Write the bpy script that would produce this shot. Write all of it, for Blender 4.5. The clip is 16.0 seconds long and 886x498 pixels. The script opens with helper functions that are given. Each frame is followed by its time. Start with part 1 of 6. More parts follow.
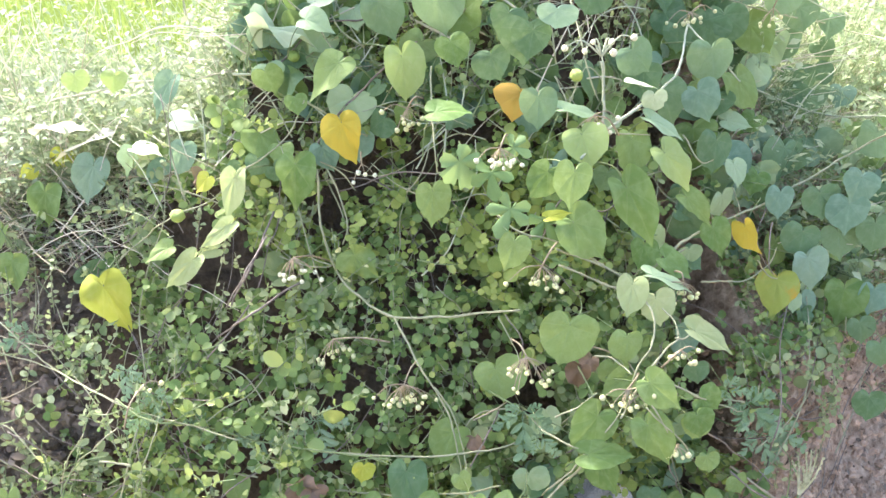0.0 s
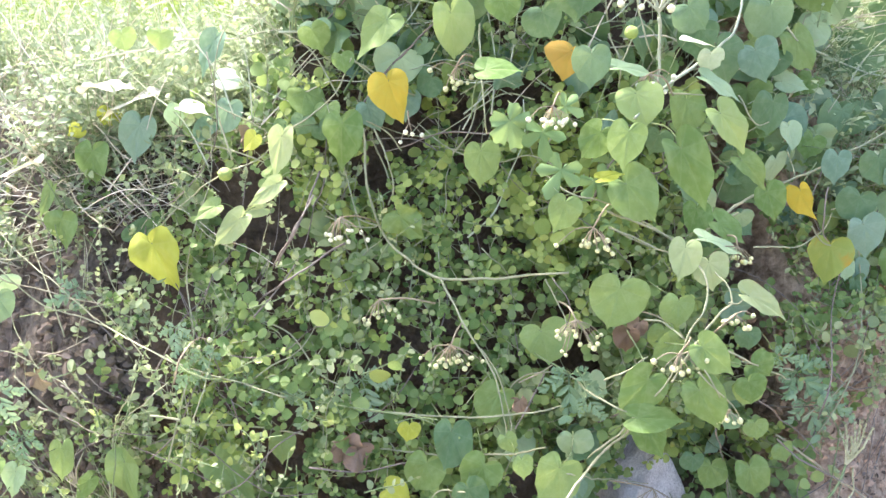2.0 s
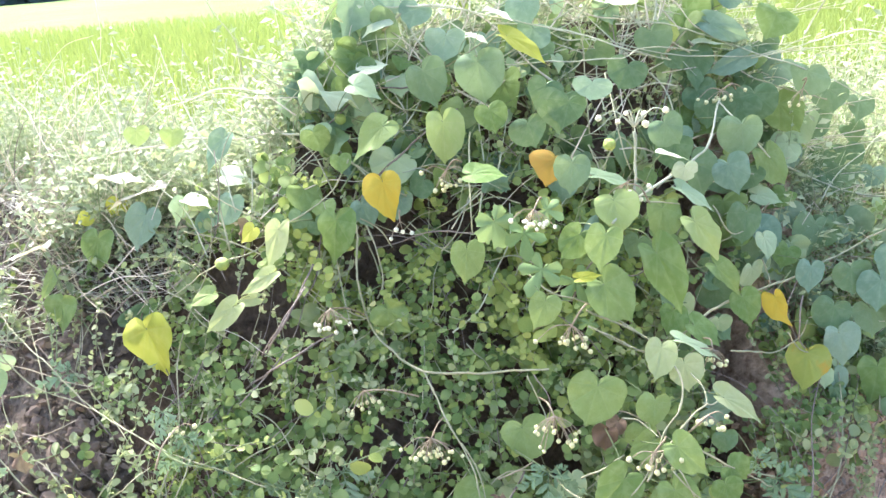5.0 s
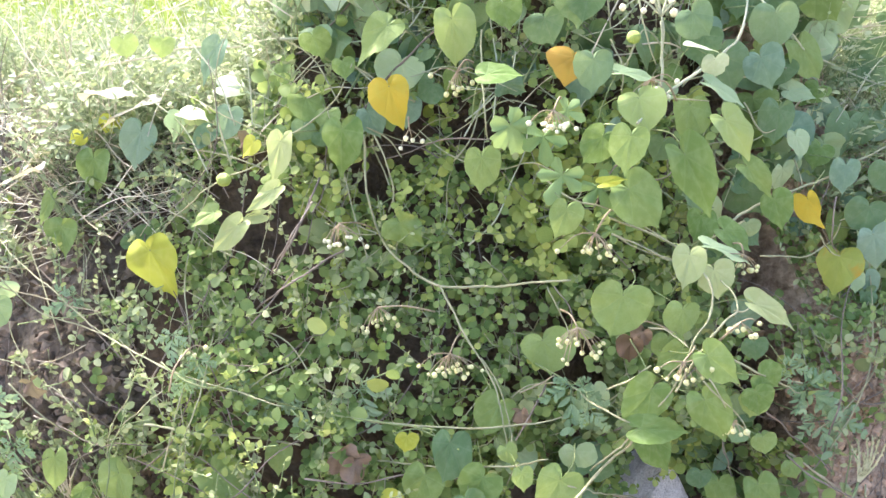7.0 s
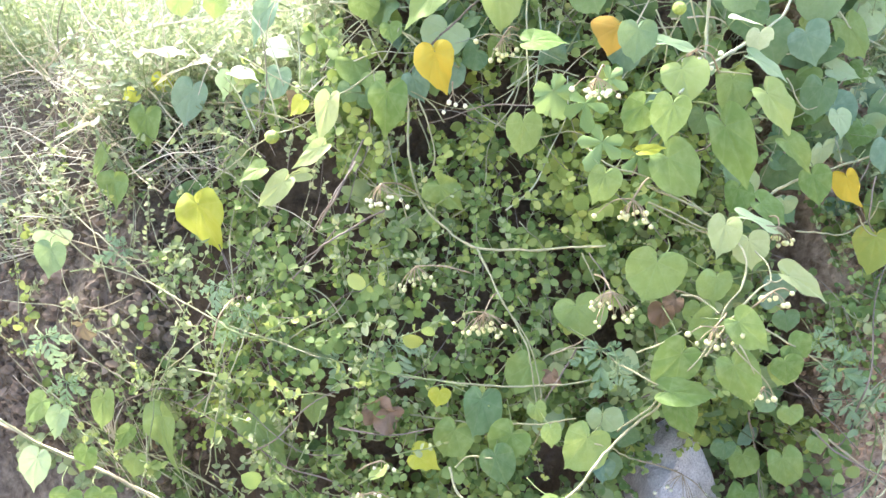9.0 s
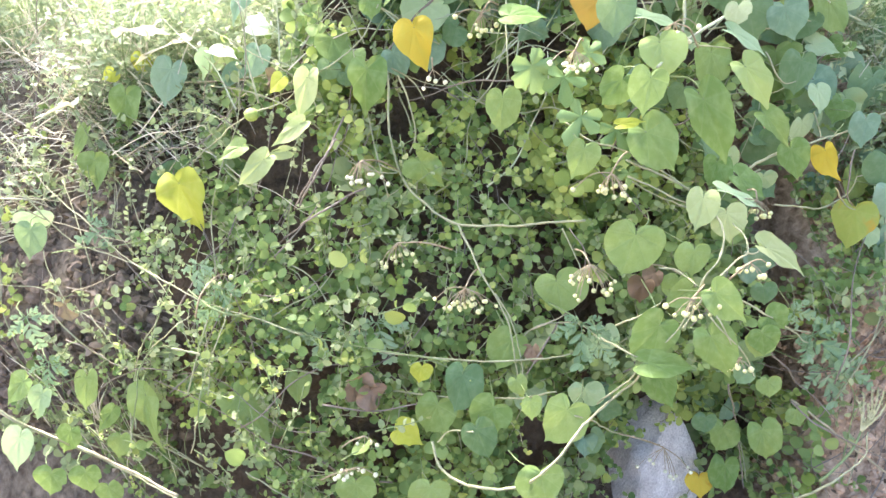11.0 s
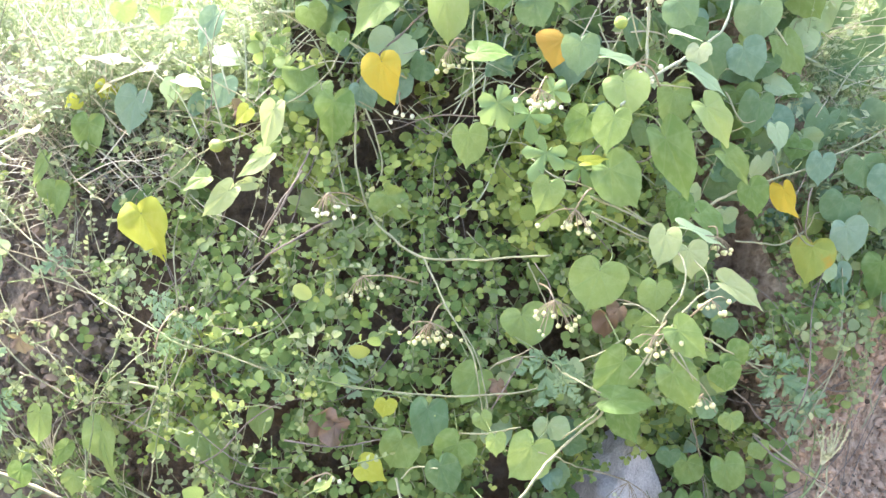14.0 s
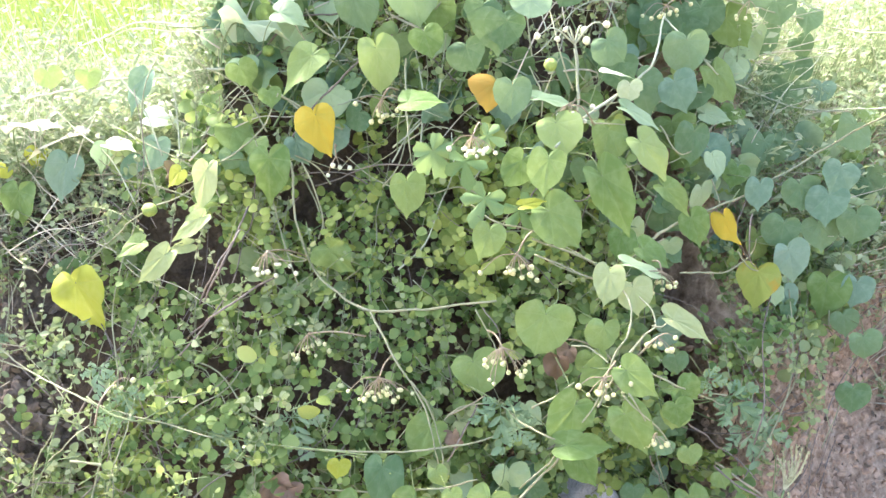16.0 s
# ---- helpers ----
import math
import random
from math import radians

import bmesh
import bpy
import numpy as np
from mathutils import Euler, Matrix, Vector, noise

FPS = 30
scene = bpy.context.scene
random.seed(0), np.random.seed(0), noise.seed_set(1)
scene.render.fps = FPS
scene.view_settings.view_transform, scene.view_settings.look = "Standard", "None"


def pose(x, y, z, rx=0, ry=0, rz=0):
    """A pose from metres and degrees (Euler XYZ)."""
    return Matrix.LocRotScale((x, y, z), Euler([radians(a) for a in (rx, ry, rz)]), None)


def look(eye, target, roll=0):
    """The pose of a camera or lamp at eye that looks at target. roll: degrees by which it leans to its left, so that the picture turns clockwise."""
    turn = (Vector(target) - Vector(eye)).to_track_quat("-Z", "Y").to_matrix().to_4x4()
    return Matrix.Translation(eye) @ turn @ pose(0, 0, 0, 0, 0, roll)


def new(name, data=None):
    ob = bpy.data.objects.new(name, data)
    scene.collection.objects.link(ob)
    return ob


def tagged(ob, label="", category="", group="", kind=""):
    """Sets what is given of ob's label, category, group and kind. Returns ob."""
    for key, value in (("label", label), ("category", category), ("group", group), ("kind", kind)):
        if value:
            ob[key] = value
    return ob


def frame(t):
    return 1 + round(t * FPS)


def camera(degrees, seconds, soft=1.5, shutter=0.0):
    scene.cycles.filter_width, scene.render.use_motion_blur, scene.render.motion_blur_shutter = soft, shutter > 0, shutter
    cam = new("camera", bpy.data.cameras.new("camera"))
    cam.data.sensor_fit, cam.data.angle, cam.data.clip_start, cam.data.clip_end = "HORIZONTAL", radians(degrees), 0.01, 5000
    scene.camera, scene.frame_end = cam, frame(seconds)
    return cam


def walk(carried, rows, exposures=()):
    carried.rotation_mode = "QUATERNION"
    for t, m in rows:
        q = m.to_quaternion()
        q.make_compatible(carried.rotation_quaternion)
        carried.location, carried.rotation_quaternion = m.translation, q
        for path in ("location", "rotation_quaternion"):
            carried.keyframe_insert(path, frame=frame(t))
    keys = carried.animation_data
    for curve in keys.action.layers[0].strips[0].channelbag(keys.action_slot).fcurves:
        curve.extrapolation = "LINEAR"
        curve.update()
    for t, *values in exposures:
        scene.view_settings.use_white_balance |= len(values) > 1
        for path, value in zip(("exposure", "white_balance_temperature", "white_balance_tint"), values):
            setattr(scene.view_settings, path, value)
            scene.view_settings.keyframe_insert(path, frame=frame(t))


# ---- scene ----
cam = camera(63.2, 16.0, soft=1.5)
PATH = [
    (0, (-0.0593, -0.0189, 1.3659), (0.0619, 1.7477, 0.4362), -6.22),
    (0.5, (-0.0672, -0.0093, 1.3612), (0.0724, 1.7407, 0.4031), -5.51),
    (1, (-0.0832, 0.0084, 1.3526), (0.0243, 1.7020, 0.2943), -7.15),
    (1.5, (-0.0773, 0.0016, 1.3516), (0.0111, 1.7193, 0.3311), -6.94),
    (2, (-0.0899, -0.0133, 1.3546), (-0.0534, 1.7200, 0.3573), -6.86),
    (2.5, (-0.0883, -0.0202, 1.3635), (-0.0798, 1.7323, 0.3998), -7.40),
    (3, (-0.0908, -0.0260, 1.3602), (-0.0789, 1.7318, 0.4062), -6.10),
    (3.5, (-0.0794, -0.0276, 1.3654), (0.0011, 1.7432, 0.4392), -5.05),
    (3.7, (-0.0715, -0.0309, 1.3772), (0.0274, 1.7641, 0.5006), -5.22),
    (5.8, (-0.0678, -0.0633, 1.3513), (-0.0228, 1.8016, 0.6301), -4.44),
    (6, (-0.0494, -0.0453, 1.3618), (0.1007, 1.8138, 0.6400), -5.84),
    (6.5, (-0.0669, -0.0355, 1.3447), (0.0348, 1.8001, 0.5571), -4.44),
    (7, (-0.0784, -0.0106, 1.3267), (-0.0609, 1.7538, 0.3851), -6.89),
    (7.5, (-0.0973, -0.0084, 1.3068), (-0.1016, 1.7057, 0.2762), -6.21),
    (8, (-0.0911, -0.0353, 1.3176), (-0.1373, 1.7144, 0.3498), -6.21),
    (8.5, (-0.0926, -0.0468, 1.3134), (-0.1656, 1.7062, 0.3534), -6.34),
    (9, (-0.0970, -0.0491, 1.3132), (-0.1595, 1.6969, 0.3398), -5.88),
    (11.5, (-0.0781, -0.0599, 1.2976), (-0.1215, 1.6676, 0.2907), -6.15),
    (12, (-0.0764, -0.0596, 1.3063), (-0.1303, 1.6820, 0.3246), -6.20),
    (12.5, (-0.0753, -0.0555, 1.3081), (-0.1025, 1.6937, 0.3388), -6.10),
    (13, (-0.0748, -0.0517, 1.3124), (-0.0526, 1.7184, 0.3817), -4.65),
    (13.5, (-0.0738, -0.0582, 1.3142), (-0.0228, 1.7147, 0.3898), -3.20),
    (14, (-0.0733, -0.0519, 1.3085), (-0.0309, 1.7065, 0.3565), -4.24),
    (14.5, (-0.0557, -0.0421, 1.3043), (0.0474, 1.6950, 0.3186), -5.26),
    (15, (-0.0600, -0.0380, 1.3031), (0.0208, 1.7033, 0.3226), -5.22),
    (15.5, (-0.0562, -0.0398, 1.3059), (0.0282, 1.7157, 0.3513), -5.54),
    (16, (-0.0345, -0.0288, 1.3248), (0.1041, 1.7580, 0.4370), -6.53),
]
walk(cam, [(t, look(eye, target, roll)) for t, eye, target, roll in PATH], [(0.0, 2.53, 6160, 17), (3.7, 2.63, 6160, 17), (6.0, 2.45, 5860, 20), (6.4, 2.47, 6410, 19), (7.0, 2.51, 6360, 18), (7.5, 2.65, 6310, 17), (9.0, 2.75, 6310, 16), (14.5, 2.77, 6310, 16), (16.0, 2.72, 6210, 17)])

# ---- world and sun ----
SUN_TO = Vector((-0.42, 0.76, 0.83)).normalized()
world = bpy.data.worlds.new("sky")
world.use_nodes = True
wn = world.node_tree
sky = wn.nodes.new("ShaderNodeTexSky")
sky.sky_type = "NISHITA"
sky.sun_disc = False
sky.sun_elevation = math.asin(SUN_TO.z)
sky.sun_rotation = math.atan2(SUN_TO.x, SUN_TO.y)
sky.air_density = 0.8
sky.dust_density = 6.0
wn.links.new(sky.outputs[0], wn.nodes["Background"].inputs[0])
wn.nodes["Background"].inputs[1].default_value = 0.15
scene.world = world
sun = new("sun", bpy.data.lights.new("sun", "SUN"))
sun.data.energy, sun.data.angle, sun.data.color = 2.4, radians(5.0), (1.0, 0.965, 0.9)
sun.matrix_world = look(SUN_TO * 50, (0, 0, 0))


# ---- materials ----
def rgb(h, s=1.0):
    """A linear colour from an sRGB hex text."""
    c = [int(h[i:i + 2], 16) / 255 for i in (0, 2, 4)]
    return [s * (v / 12.92 if v < 0.04045 else ((v + 0.055) / 1.055) ** 2.4) for v in c] + [1.0]


class Nodes:
    """A short hand for building node trees."""

    def __init__(self, name):
        self.mat = bpy.data.materials.new(name)
        self.mat.use_nodes = True
        self.tree = self.mat.node_tree
        self.bsdf = self.tree.nodes["Principled BSDF"]
        self.out = self.tree.nodes["Material Output"]

    def add(self, kind, **values):
        n = self.tree.nodes.new("ShaderNode" + kind)
        for k, v in values.items():
            setattr(n, k, v)
        return n

    def put(self, socket, value):
        if hasattr(value, "is_output"):
            self.tree.links.new(value, socket)
        else:
            socket.default_value = value

    def math(self, op, a, b=0.0, c=0.0):
        n = self.add("Math", operation=op)
        for i, v in enumerate((a, b, c)):
            self.put(n.inputs[i], v)
        return n.outputs[0]

    def mix(self, f, a, b):
        n = self.add("Mix", data_type="RGBA")
        self.put(n.inputs[0], f)
        self.put(n.inputs[6], a)
        self.put(n.inputs[7], b)
        return n.outputs[2]

    def noise(self, scale, detail=4.0, coord=None, rough=0.55):
        n = self.add("TexNoise")
        n.inputs["Scale"].default_value, n.inputs["Detail"].default_value = scale, detail
        n.inputs["Roughness"].default_value = rough
        if coord is not None:
            self.put(n.inputs["Vector"], coord)
        return n.outputs["Fac"]

    def ramp(self, f, low, high):
        n = self.add("MapRange")
        self.put(n.inputs[0], f)
        n.inputs[1].default_value, n.inputs[2].default_value = low, high
        return n.outputs[0]

    def coords(self, kind="Object"):
        return self.add("TexCoord").outputs[kind]

    def bump(self, height, strength=0.4, distance=0.01):
        n = self.add("Bump")
        n.inputs["Strength"].default_value, n.inputs["Distance"].default_value = strength, distance
        self.put(n.inputs["Height"], height)
        self.put(self.bsdf.inputs["Normal"], n.outputs[0])
        return n.outputs[0]


def leaf_material(name, low, high, vein, spot=None, glow=0.28, rough=0.58, veins=True, island=False):
    """A thin leaf: two greens by random, mottling, pale veins from the stalk, light shining through."""
    k = Nodes(name)
    co = k.coords()
    if island:
        rnd = k.add("NewGeometry").outputs["Random Per Island"]
    else:
        rnd = k.add("ObjectInfo").outputs["Random"]
    col = k.mix(rnd, low, high)
    mott = k.noise(5.0 if veins else 60.0, 5.0, co)
    col = k.mix(k.math("MULTIPLY", k.ramp(mott, 0.45, 0.75), 0.35), col, vein)
    if veins:
        fine = k.noise(26.0, 4.0, co)
        col = k.mix(k.math("MULTIPLY", k.ramp(fine, 0.5, 0.8), 0.3), col, low)
        patch = k.noise(1.3, 2.0, co)
        col = k.mix(k.math("MULTIPLY", k.ramp(patch, 0.5, 0.75), 0.4), col, high)
    if spot is not None:
        big = k.noise(2.2, 3.0, co)
        col = k.mix(k.ramp(k.math("ADD", big, k.math("MULTIPLY", rnd, 0.12)), 0.64, 0.76), col, spot)
    if veins:
        sep = k.add("SeparateXYZ")
        k.put(sep.inputs[0], co)
        ang = k.math("ARCTAN2", sep.outputs[0], sep.outputs[1])
        near = k.math("PINGPONG", ang, radians(21.0))
        rad = k.math("SQRT", k.math("ADD", k.math("POWER", sep.outputs[0], 2.0), k.math("POWER", sep.outputs[1], 2.0)))
        dist = k.math("MULTIPLY", near, rad)
        line = k.math("SUBTRACT", 1.0, k.ramp(dist, 0.004, 0.022))
        col = k.mix(k.math("MULTIPLY", line, 0.11), col, vein)
        height = k.math("ADD", k.math("MULTIPLY", line, -0.5), k.math("MULTIPLY", mott, 0.8))
        k.bump(height, 0.14, 0.012)
    k.put(k.bsdf.inputs["Base Color"], col)
    k.bsdf.inputs["Roughness"].default_value = rough
    k.bsdf.inputs["Specular IOR Level"].default_value = 0.22
    tr = k.add("BsdfTranslucent")
    k.put(tr.inputs[0], k.mix(0.35, col, [0.42, 0.5, 0.16, 1]))
    m = k.add("MixShader")
    m.inputs[0].default_value = glow
    k.tree.links.new(k.bsdf.outputs[0], m.inputs[1])
    k.tree.links.new(tr.outputs[0], m.inputs[2])
    k.tree.links.new(m.outputs[0], k.out.inputs[0])
    return k.mat


def plain_material(name, low, high, scale=40.0, rough=0.7, bump=0.4, dist=0.004, island=False):
    """Two tones by noise at two scales with a fine relief."""
    k = Nodes(name)
    co = k.coords()
    a = k.noise(scale, 6.0, co)
    b = k.noise(scale * 0.13, 3.0, co)
    f = k.math("ADD", k.math("MULTIPLY", k.ramp(a, 0.3, 0.7), 0.6), k.math("MULTIPLY", k.ramp(b, 0.35, 0.65), 0.4))
    if island:
        f = k.math("ADD", k.math("MULTIPLY", f, 0.4), k.math("MULTIPLY", k.add("NewGeometry").outputs["Random Per Island"], 0.6))
    k.put(k.bsdf.inputs["Base Color"], k.mix(f, low, high))
    k.bsdf.inputs["Roughness"].default_value = rough
    k.bsdf.inputs["Specular IOR Level"].default_value = 0.25
    k.bump(a, bump, dist)
    return k.mat


M_HEART = leaf_material("heart_leaf_green", rgb("658441"), rgb("90a65f"), rgb("a8bc86"))
# darker copy of the heart leaf, open shade put into its colour
M_SHADED = leaf_material("shaded_leaf_green", rgb("547448"), rgb("7a9668"), rgb("94aa86"))
# heart leaf turned up to the sun: the sunlight is in the colour
M_SUNLIT = leaf_material("sunlit_leaf_green", rgb("b0c49c"), rgb("c8d6b2"), rgb("d8e3c8"), rough=0.4)
M_LIME = leaf_material("lime_leaf", rgb("a8b040"), rgb("b8bd48"), rgb("c6c870"))
M_YELLOW = leaf_material("yellow_leaf", rgb("cab43c"), rgb("d2bc48"), rgb("c2bf54"), spot=rgb("c2982c"))
M_TURN = leaf_material("turning_leaf", rgb("8d9c46"), rgb("9aa950"), rgb("b0b668"), spot=rgb("b89a3a"))
M_DRY = leaf_material("dry_leaf", rgb("6e5c4a"), rgb("907c68"), rgb("5a4a3c"), rough=0.8, glow=0.15)
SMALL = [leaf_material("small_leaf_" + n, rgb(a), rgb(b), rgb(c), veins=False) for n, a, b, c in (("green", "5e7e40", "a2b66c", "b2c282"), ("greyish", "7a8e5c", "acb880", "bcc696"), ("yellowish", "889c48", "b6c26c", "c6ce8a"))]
# same tones darkened for leaves further in, their shade in the colour
SMALL_SHADED = [leaf_material("small_leaf_shaded_" + n, rgb(a), rgb(b), rgb(c), veins=False, island=True) for n, a, b, c in (("green", "4e6c36", "92a860", "a6b678"), ("greyish", "6e8452", "a2b076", "b2bc8a"), ("yellowish", "7c9240", "aab864", "bcc680"))]
M_FEATHER = leaf_material("feathery_leaf", rgb("7d9c70"), rgb("a0b78c"), rgb("b4c6a6"), veins=False)
M_WEED = leaf_material("sunlit_weed", rgb("7f9168"), rgb("adb994"), rgb("c4ccb0"), veins=False, island=True)
M_LIME2 = leaf_material("olive_leaf", rgb("90a85e"), rgb("9fb36a"), rgb("b2c088"))
# milder sunlit copy of the heart leaf, brightness put into the colour
M_SUNLIT2 = leaf_material("half_sunlit_leaf_green", rgb("9db886"), rgb("b0c795"), rgb("c2d3ac"))
# heart leaf in shade, the sky's blue reflection mixed into its colour
M_SKYLIT = leaf_material("skylit_leaf", rgb("6a8c6e"), rgb("8ca88a"), rgb("a8bea4"))
M_ORANGE = leaf_material("orange_leaf", rgb("c8a046"), rgb("c8a046"), rgb("b0a04c"), spot=rgb("8c9444"))
M_LOBED = leaf_material("lobed_leaf", rgb("6c8c50"), rgb("86a266"), rgb("98b07c"), veins=False)
M_LITTER = leaf_material("leaf_litter", rgb("4c4036"), rgb("988a76"), rgb("7a6c5a"), veins=False, island=True, glow=0.05, rough=0.9)
M_LITTER_ONE = leaf_material("litter_leaf", rgb("4c4036"), rgb("a09280"), rgb("7e705e"), veins=False, glow=0.05, rough=0.9)
M_SPRIG_ONE = leaf_material("sprig_leaf", rgb("869860"), rgb("b4bd8c"), rgb("c4cba4"), veins=False)
M_SPRIG_YEL = leaf_material("fresh_sprig_leaf", rgb("8ea254"), rgb("b2be72"), rgb("c4cc8e"), veins=False)
M_DOWN_ONE = leaf_material("downy_leaf", rgb("86976a"), rgb("acb78a"), rgb("c0c8a2"), veins=False, rough=0.8)
M_DOWN = leaf_material("downy_leaf_mass", rgb("86976a"), rgb("acb78a"), rgb("c0c8a2"), veins=False, island=True, rough=0.8)
M_WEED_Y = leaf_material("yellow_green_weed", rgb("84986a"), rgb("b2be92"), rgb("c2cca8"), veins=False, island=True)
M_FUZZ = plain_material("downy_stem", rgb("9ca684"), rgb("c0c6aa"), 120, 0.9)
# distance haze is mixed into this blue-grey crown colour
M_HAZED_TREE = leaf_material("hazed_tree_leaf", rgb("66808c"), rgb("8aa2aa"), rgb("8aa2aa"), veins=False, island=True, glow=0.3)
M_STEM_PALE = plain_material("pale_stalk", rgb("90886a"), rgb("b6ae90"), 120, 0.6)
M_DOWNY = plain_material("white_downy_stalk", rgb("98a284"), rgb("bec4a8"), 160, 0.9)
M_PEDICEL = plain_material("bud_stalk", rgb("85785c"), rgb("b4a88a"), 120, 0.7)
M_BLEACH = leaf_material("bleached_leaf", rgb("c9c2a8"), rgb("ded9c6"), rgb("b5ab8c"), rough=0.8, glow=0.2)
M_SPRIG = leaf_material("yellowish_sprig_leaf", rgb("869860"), rgb("b4bd8c"), rgb("c4cba4"), veins=False, island=True)
# yellowish sunlit copy for leaves that catch the sun, light in the colour
M_SUNLIT_Y = leaf_material("sunlit_yellowish_leaf", rgb("a4b474"), rgb("b6c286"), rgb("c8d0a2"))
M_STRAW = plain_material("dry_straw", rgb("b4ad90"), rgb("dcd7c2"), 60, 0.7, island=True)
M_FIELD = leaf_material("paddy_blade", rgb("748a40"), rgb("8c9e50"), rgb("9eac62"), veins=False, island=True)
M_STEM = plain_material("vine_stem", rgb("868c68"), rgb("b0b08c"), 120, 0.6)
M_STALK = plain_material("leaf_stalk", rgb("6c8052"), rgb("8f9c6c"), 120, 0.6)
M_TWIG = plain_material("woody_twig", rgb("6a6258"), rgb("948b7c"), 150, 0.8)
M_BUD = plain_material("flower_bud", rgb("d0d4a8"), rgb("e8e8cc"), 300, 0.5, 0.1)
M_BUD_Y = plain_material("flower_bud_yellowish", rgb("c2c684"), rgb("dcdcac"), 300, 0.5, 0.1)
M_FRUIT = plain_material("green_fruit", rgb("8aa24a"), rgb("a9b866"), 200, 0.6)
M_STONE = plain_material("grey_stone", rgb("b2aea6"), rgb("f2efe8"), 34, 0.9, 0.8, 0.012)


def ground_material():
    k = Nodes("earth_and_field")
    co = k.coords()
    sep = k.add("SeparateXYZ")
    k.put(sep.inputs[0], co)
    clod = k.noise(38.0, 8.0, co, 0.65)
    stain = k.noise(4.0, 4.0, co)
    # earth behind the leaves, darkened in colour for the shade in the gaps
    soil = k.mix(k.ramp(clod, 0.3, 0.7), rgb("443b31"), rgb("766957"))
    soil = k.mix(k.math("MULTIPLY", k.ramp(stain, 0.4, 0.65), 0.5), soil, rgb("665849"))
    soil = k.mix(k.ramp(k.math("ADD", sep.outputs[0], k.math("MULTIPLY", stain, 0.2)), 0.54, 0.64), soil, k.mix(k.ramp(clod, 0.35, 0.65), rgb("86705a"), rgb("d8c2a6")))
    far = k.noise(0.12, 5.0, co)
    grass = k.mix(k.ramp(k.math("ADD", k.math("MULTIPLY", far, 0.7), k.math("MULTIPLY", clod, 0.3)), 0.35, 0.65), rgb("4c6630"), rgb("647c42"))
    edge = k.ramp(k.math("ADD", sep.outputs[1], stain), 3.2, 4.4)
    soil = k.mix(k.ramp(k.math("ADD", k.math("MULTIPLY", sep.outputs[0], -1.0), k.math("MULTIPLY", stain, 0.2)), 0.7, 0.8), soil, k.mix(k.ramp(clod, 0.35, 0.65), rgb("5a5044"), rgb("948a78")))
    # unseen ground in front, made paler to bounce light onto the bank
    soil = k.mix(k.ramp(k.math("SUBTRACT", 1.0, sep.outputs[1]), 0.45, 0.7), soil, k.mix(k.ramp(k.math("ADD", k.math("MULTIPLY", stain, 0.6), k.math("MULTIPLY", clod, 0.4)), 0.35, 0.65), rgb("857560"), rgb("b09f86")))
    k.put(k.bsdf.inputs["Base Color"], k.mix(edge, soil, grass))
    k.bsdf.inputs["Roughness"].default_value = 0.95
    k.bsdf.inputs["Specular IOR Level"].default_value = 0.1
    k.bump(k.math("ADD", clod, k.math("MULTIPLY", stain, 0.5)), 1.0, 0.03)
    return k.mat


M_GROUND = ground_material()


# ---- building helpers ----
def mesh_of(bm, name, mat, smooth=True):
    me = bpy.data.meshes.new(name)
    bm.to_mesh(me)
    bm.free()
    me.materials.append(mat)
    for p in me.polygons:
        p.use_smooth = smooth
    return me


def from_lists(name, verts, faces, mat, smooth=True):
    me = bpy.data.meshes.new(name)
    me.from_pydata(verts, [], faces)
    me.materials.append(mat)
    me.polygons.foreach_set("use_smooth", [smooth] * len(me.polygons))
    me.update()
    return me


def part(name, mesh, parent, m=None, label=""):
    ob = new(name, mesh)
    ob.parent = parent
    if m is not None:
        ob.matrix_basis = m
    if label:
        ob["label"] = label
    return ob


def thing(name, at, label, category, group="", kind=""):
    ob = new(name)
    ob.location = at
    ob.empty_display_size = 0.02
    return tagged(ob, label, category, group, kind)


def spline(points, steps=8):
    """A Catmull-Rom curve through the points."""
    p = [Vector(q) for q in points]
    p = [p[0] * 2 - p[1]] + p + [p[-1] * 2 - p[-2]]
    out = []
    for i in range(1, len(p) - 2):
        a, b, c, d = p[i - 1:i + 3]
        for s in range(steps):
            t = s / steps
            out.append(0.5 * (2 * b + (c - a) * t + (2 * a - 5 * b + 4 * c - d) * t * t + (3 * b - a - 3 * c + d) * t ** 3))
    return out + [p[-2]]


def tube(path, r0, r1, sides=6, wobble=0.0, lists=None):
    """Vertices and faces of a tapered tube along a path."""
    verts, faces = lists if lists else ([], [])
    n0, n = len(verts), len(path)
    for i, q in enumerate(path):
        d = (path[min(i + 1, n - 1)] - path[max(i - 1, 0)]).normalized()
        side = d.cross(Vector((0.31, 0.87, 0.38))).normalized()
        up = d.cross(side)
        r = r0 + (r1 - r0) * i / max(1, n - 1)
        r *= 1 + wobble * noise.noise(q * 60)
        for j in range(sides):
            a = 2 * math.pi * j / sides
            verts.append(q + side * (r * math.cos(a)) + up * (r * math.sin(a)))
    for i in range(n - 1):
        for j in range(sides):
            k = (j + 1) % sides
            faces.append((n0 + i * sides + j, n0 + i * sides + k, n0 + (i + 1) * sides + k, n0 + (i + 1) * sides + j))
    faces.append(tuple(range(n0, n0 + sides))[::-1])
    faces.append(tuple(range(n0 + (n - 1) * sides, n0 + n * sides)))
    return verts, faces


# ---- the lie of the land ----
def smooth(a, b, v):
    t = min(1.0, max(0.0, (v - a) / (b - a)))
    return t * t * (3 - 2 * t)


def crest(x):
    """Height of the bank's brow."""
    return 0.92 + 0.30 * smooth(-0.45, -0.1, x) - 0.46 * smooth(0.45, 0.8, x)


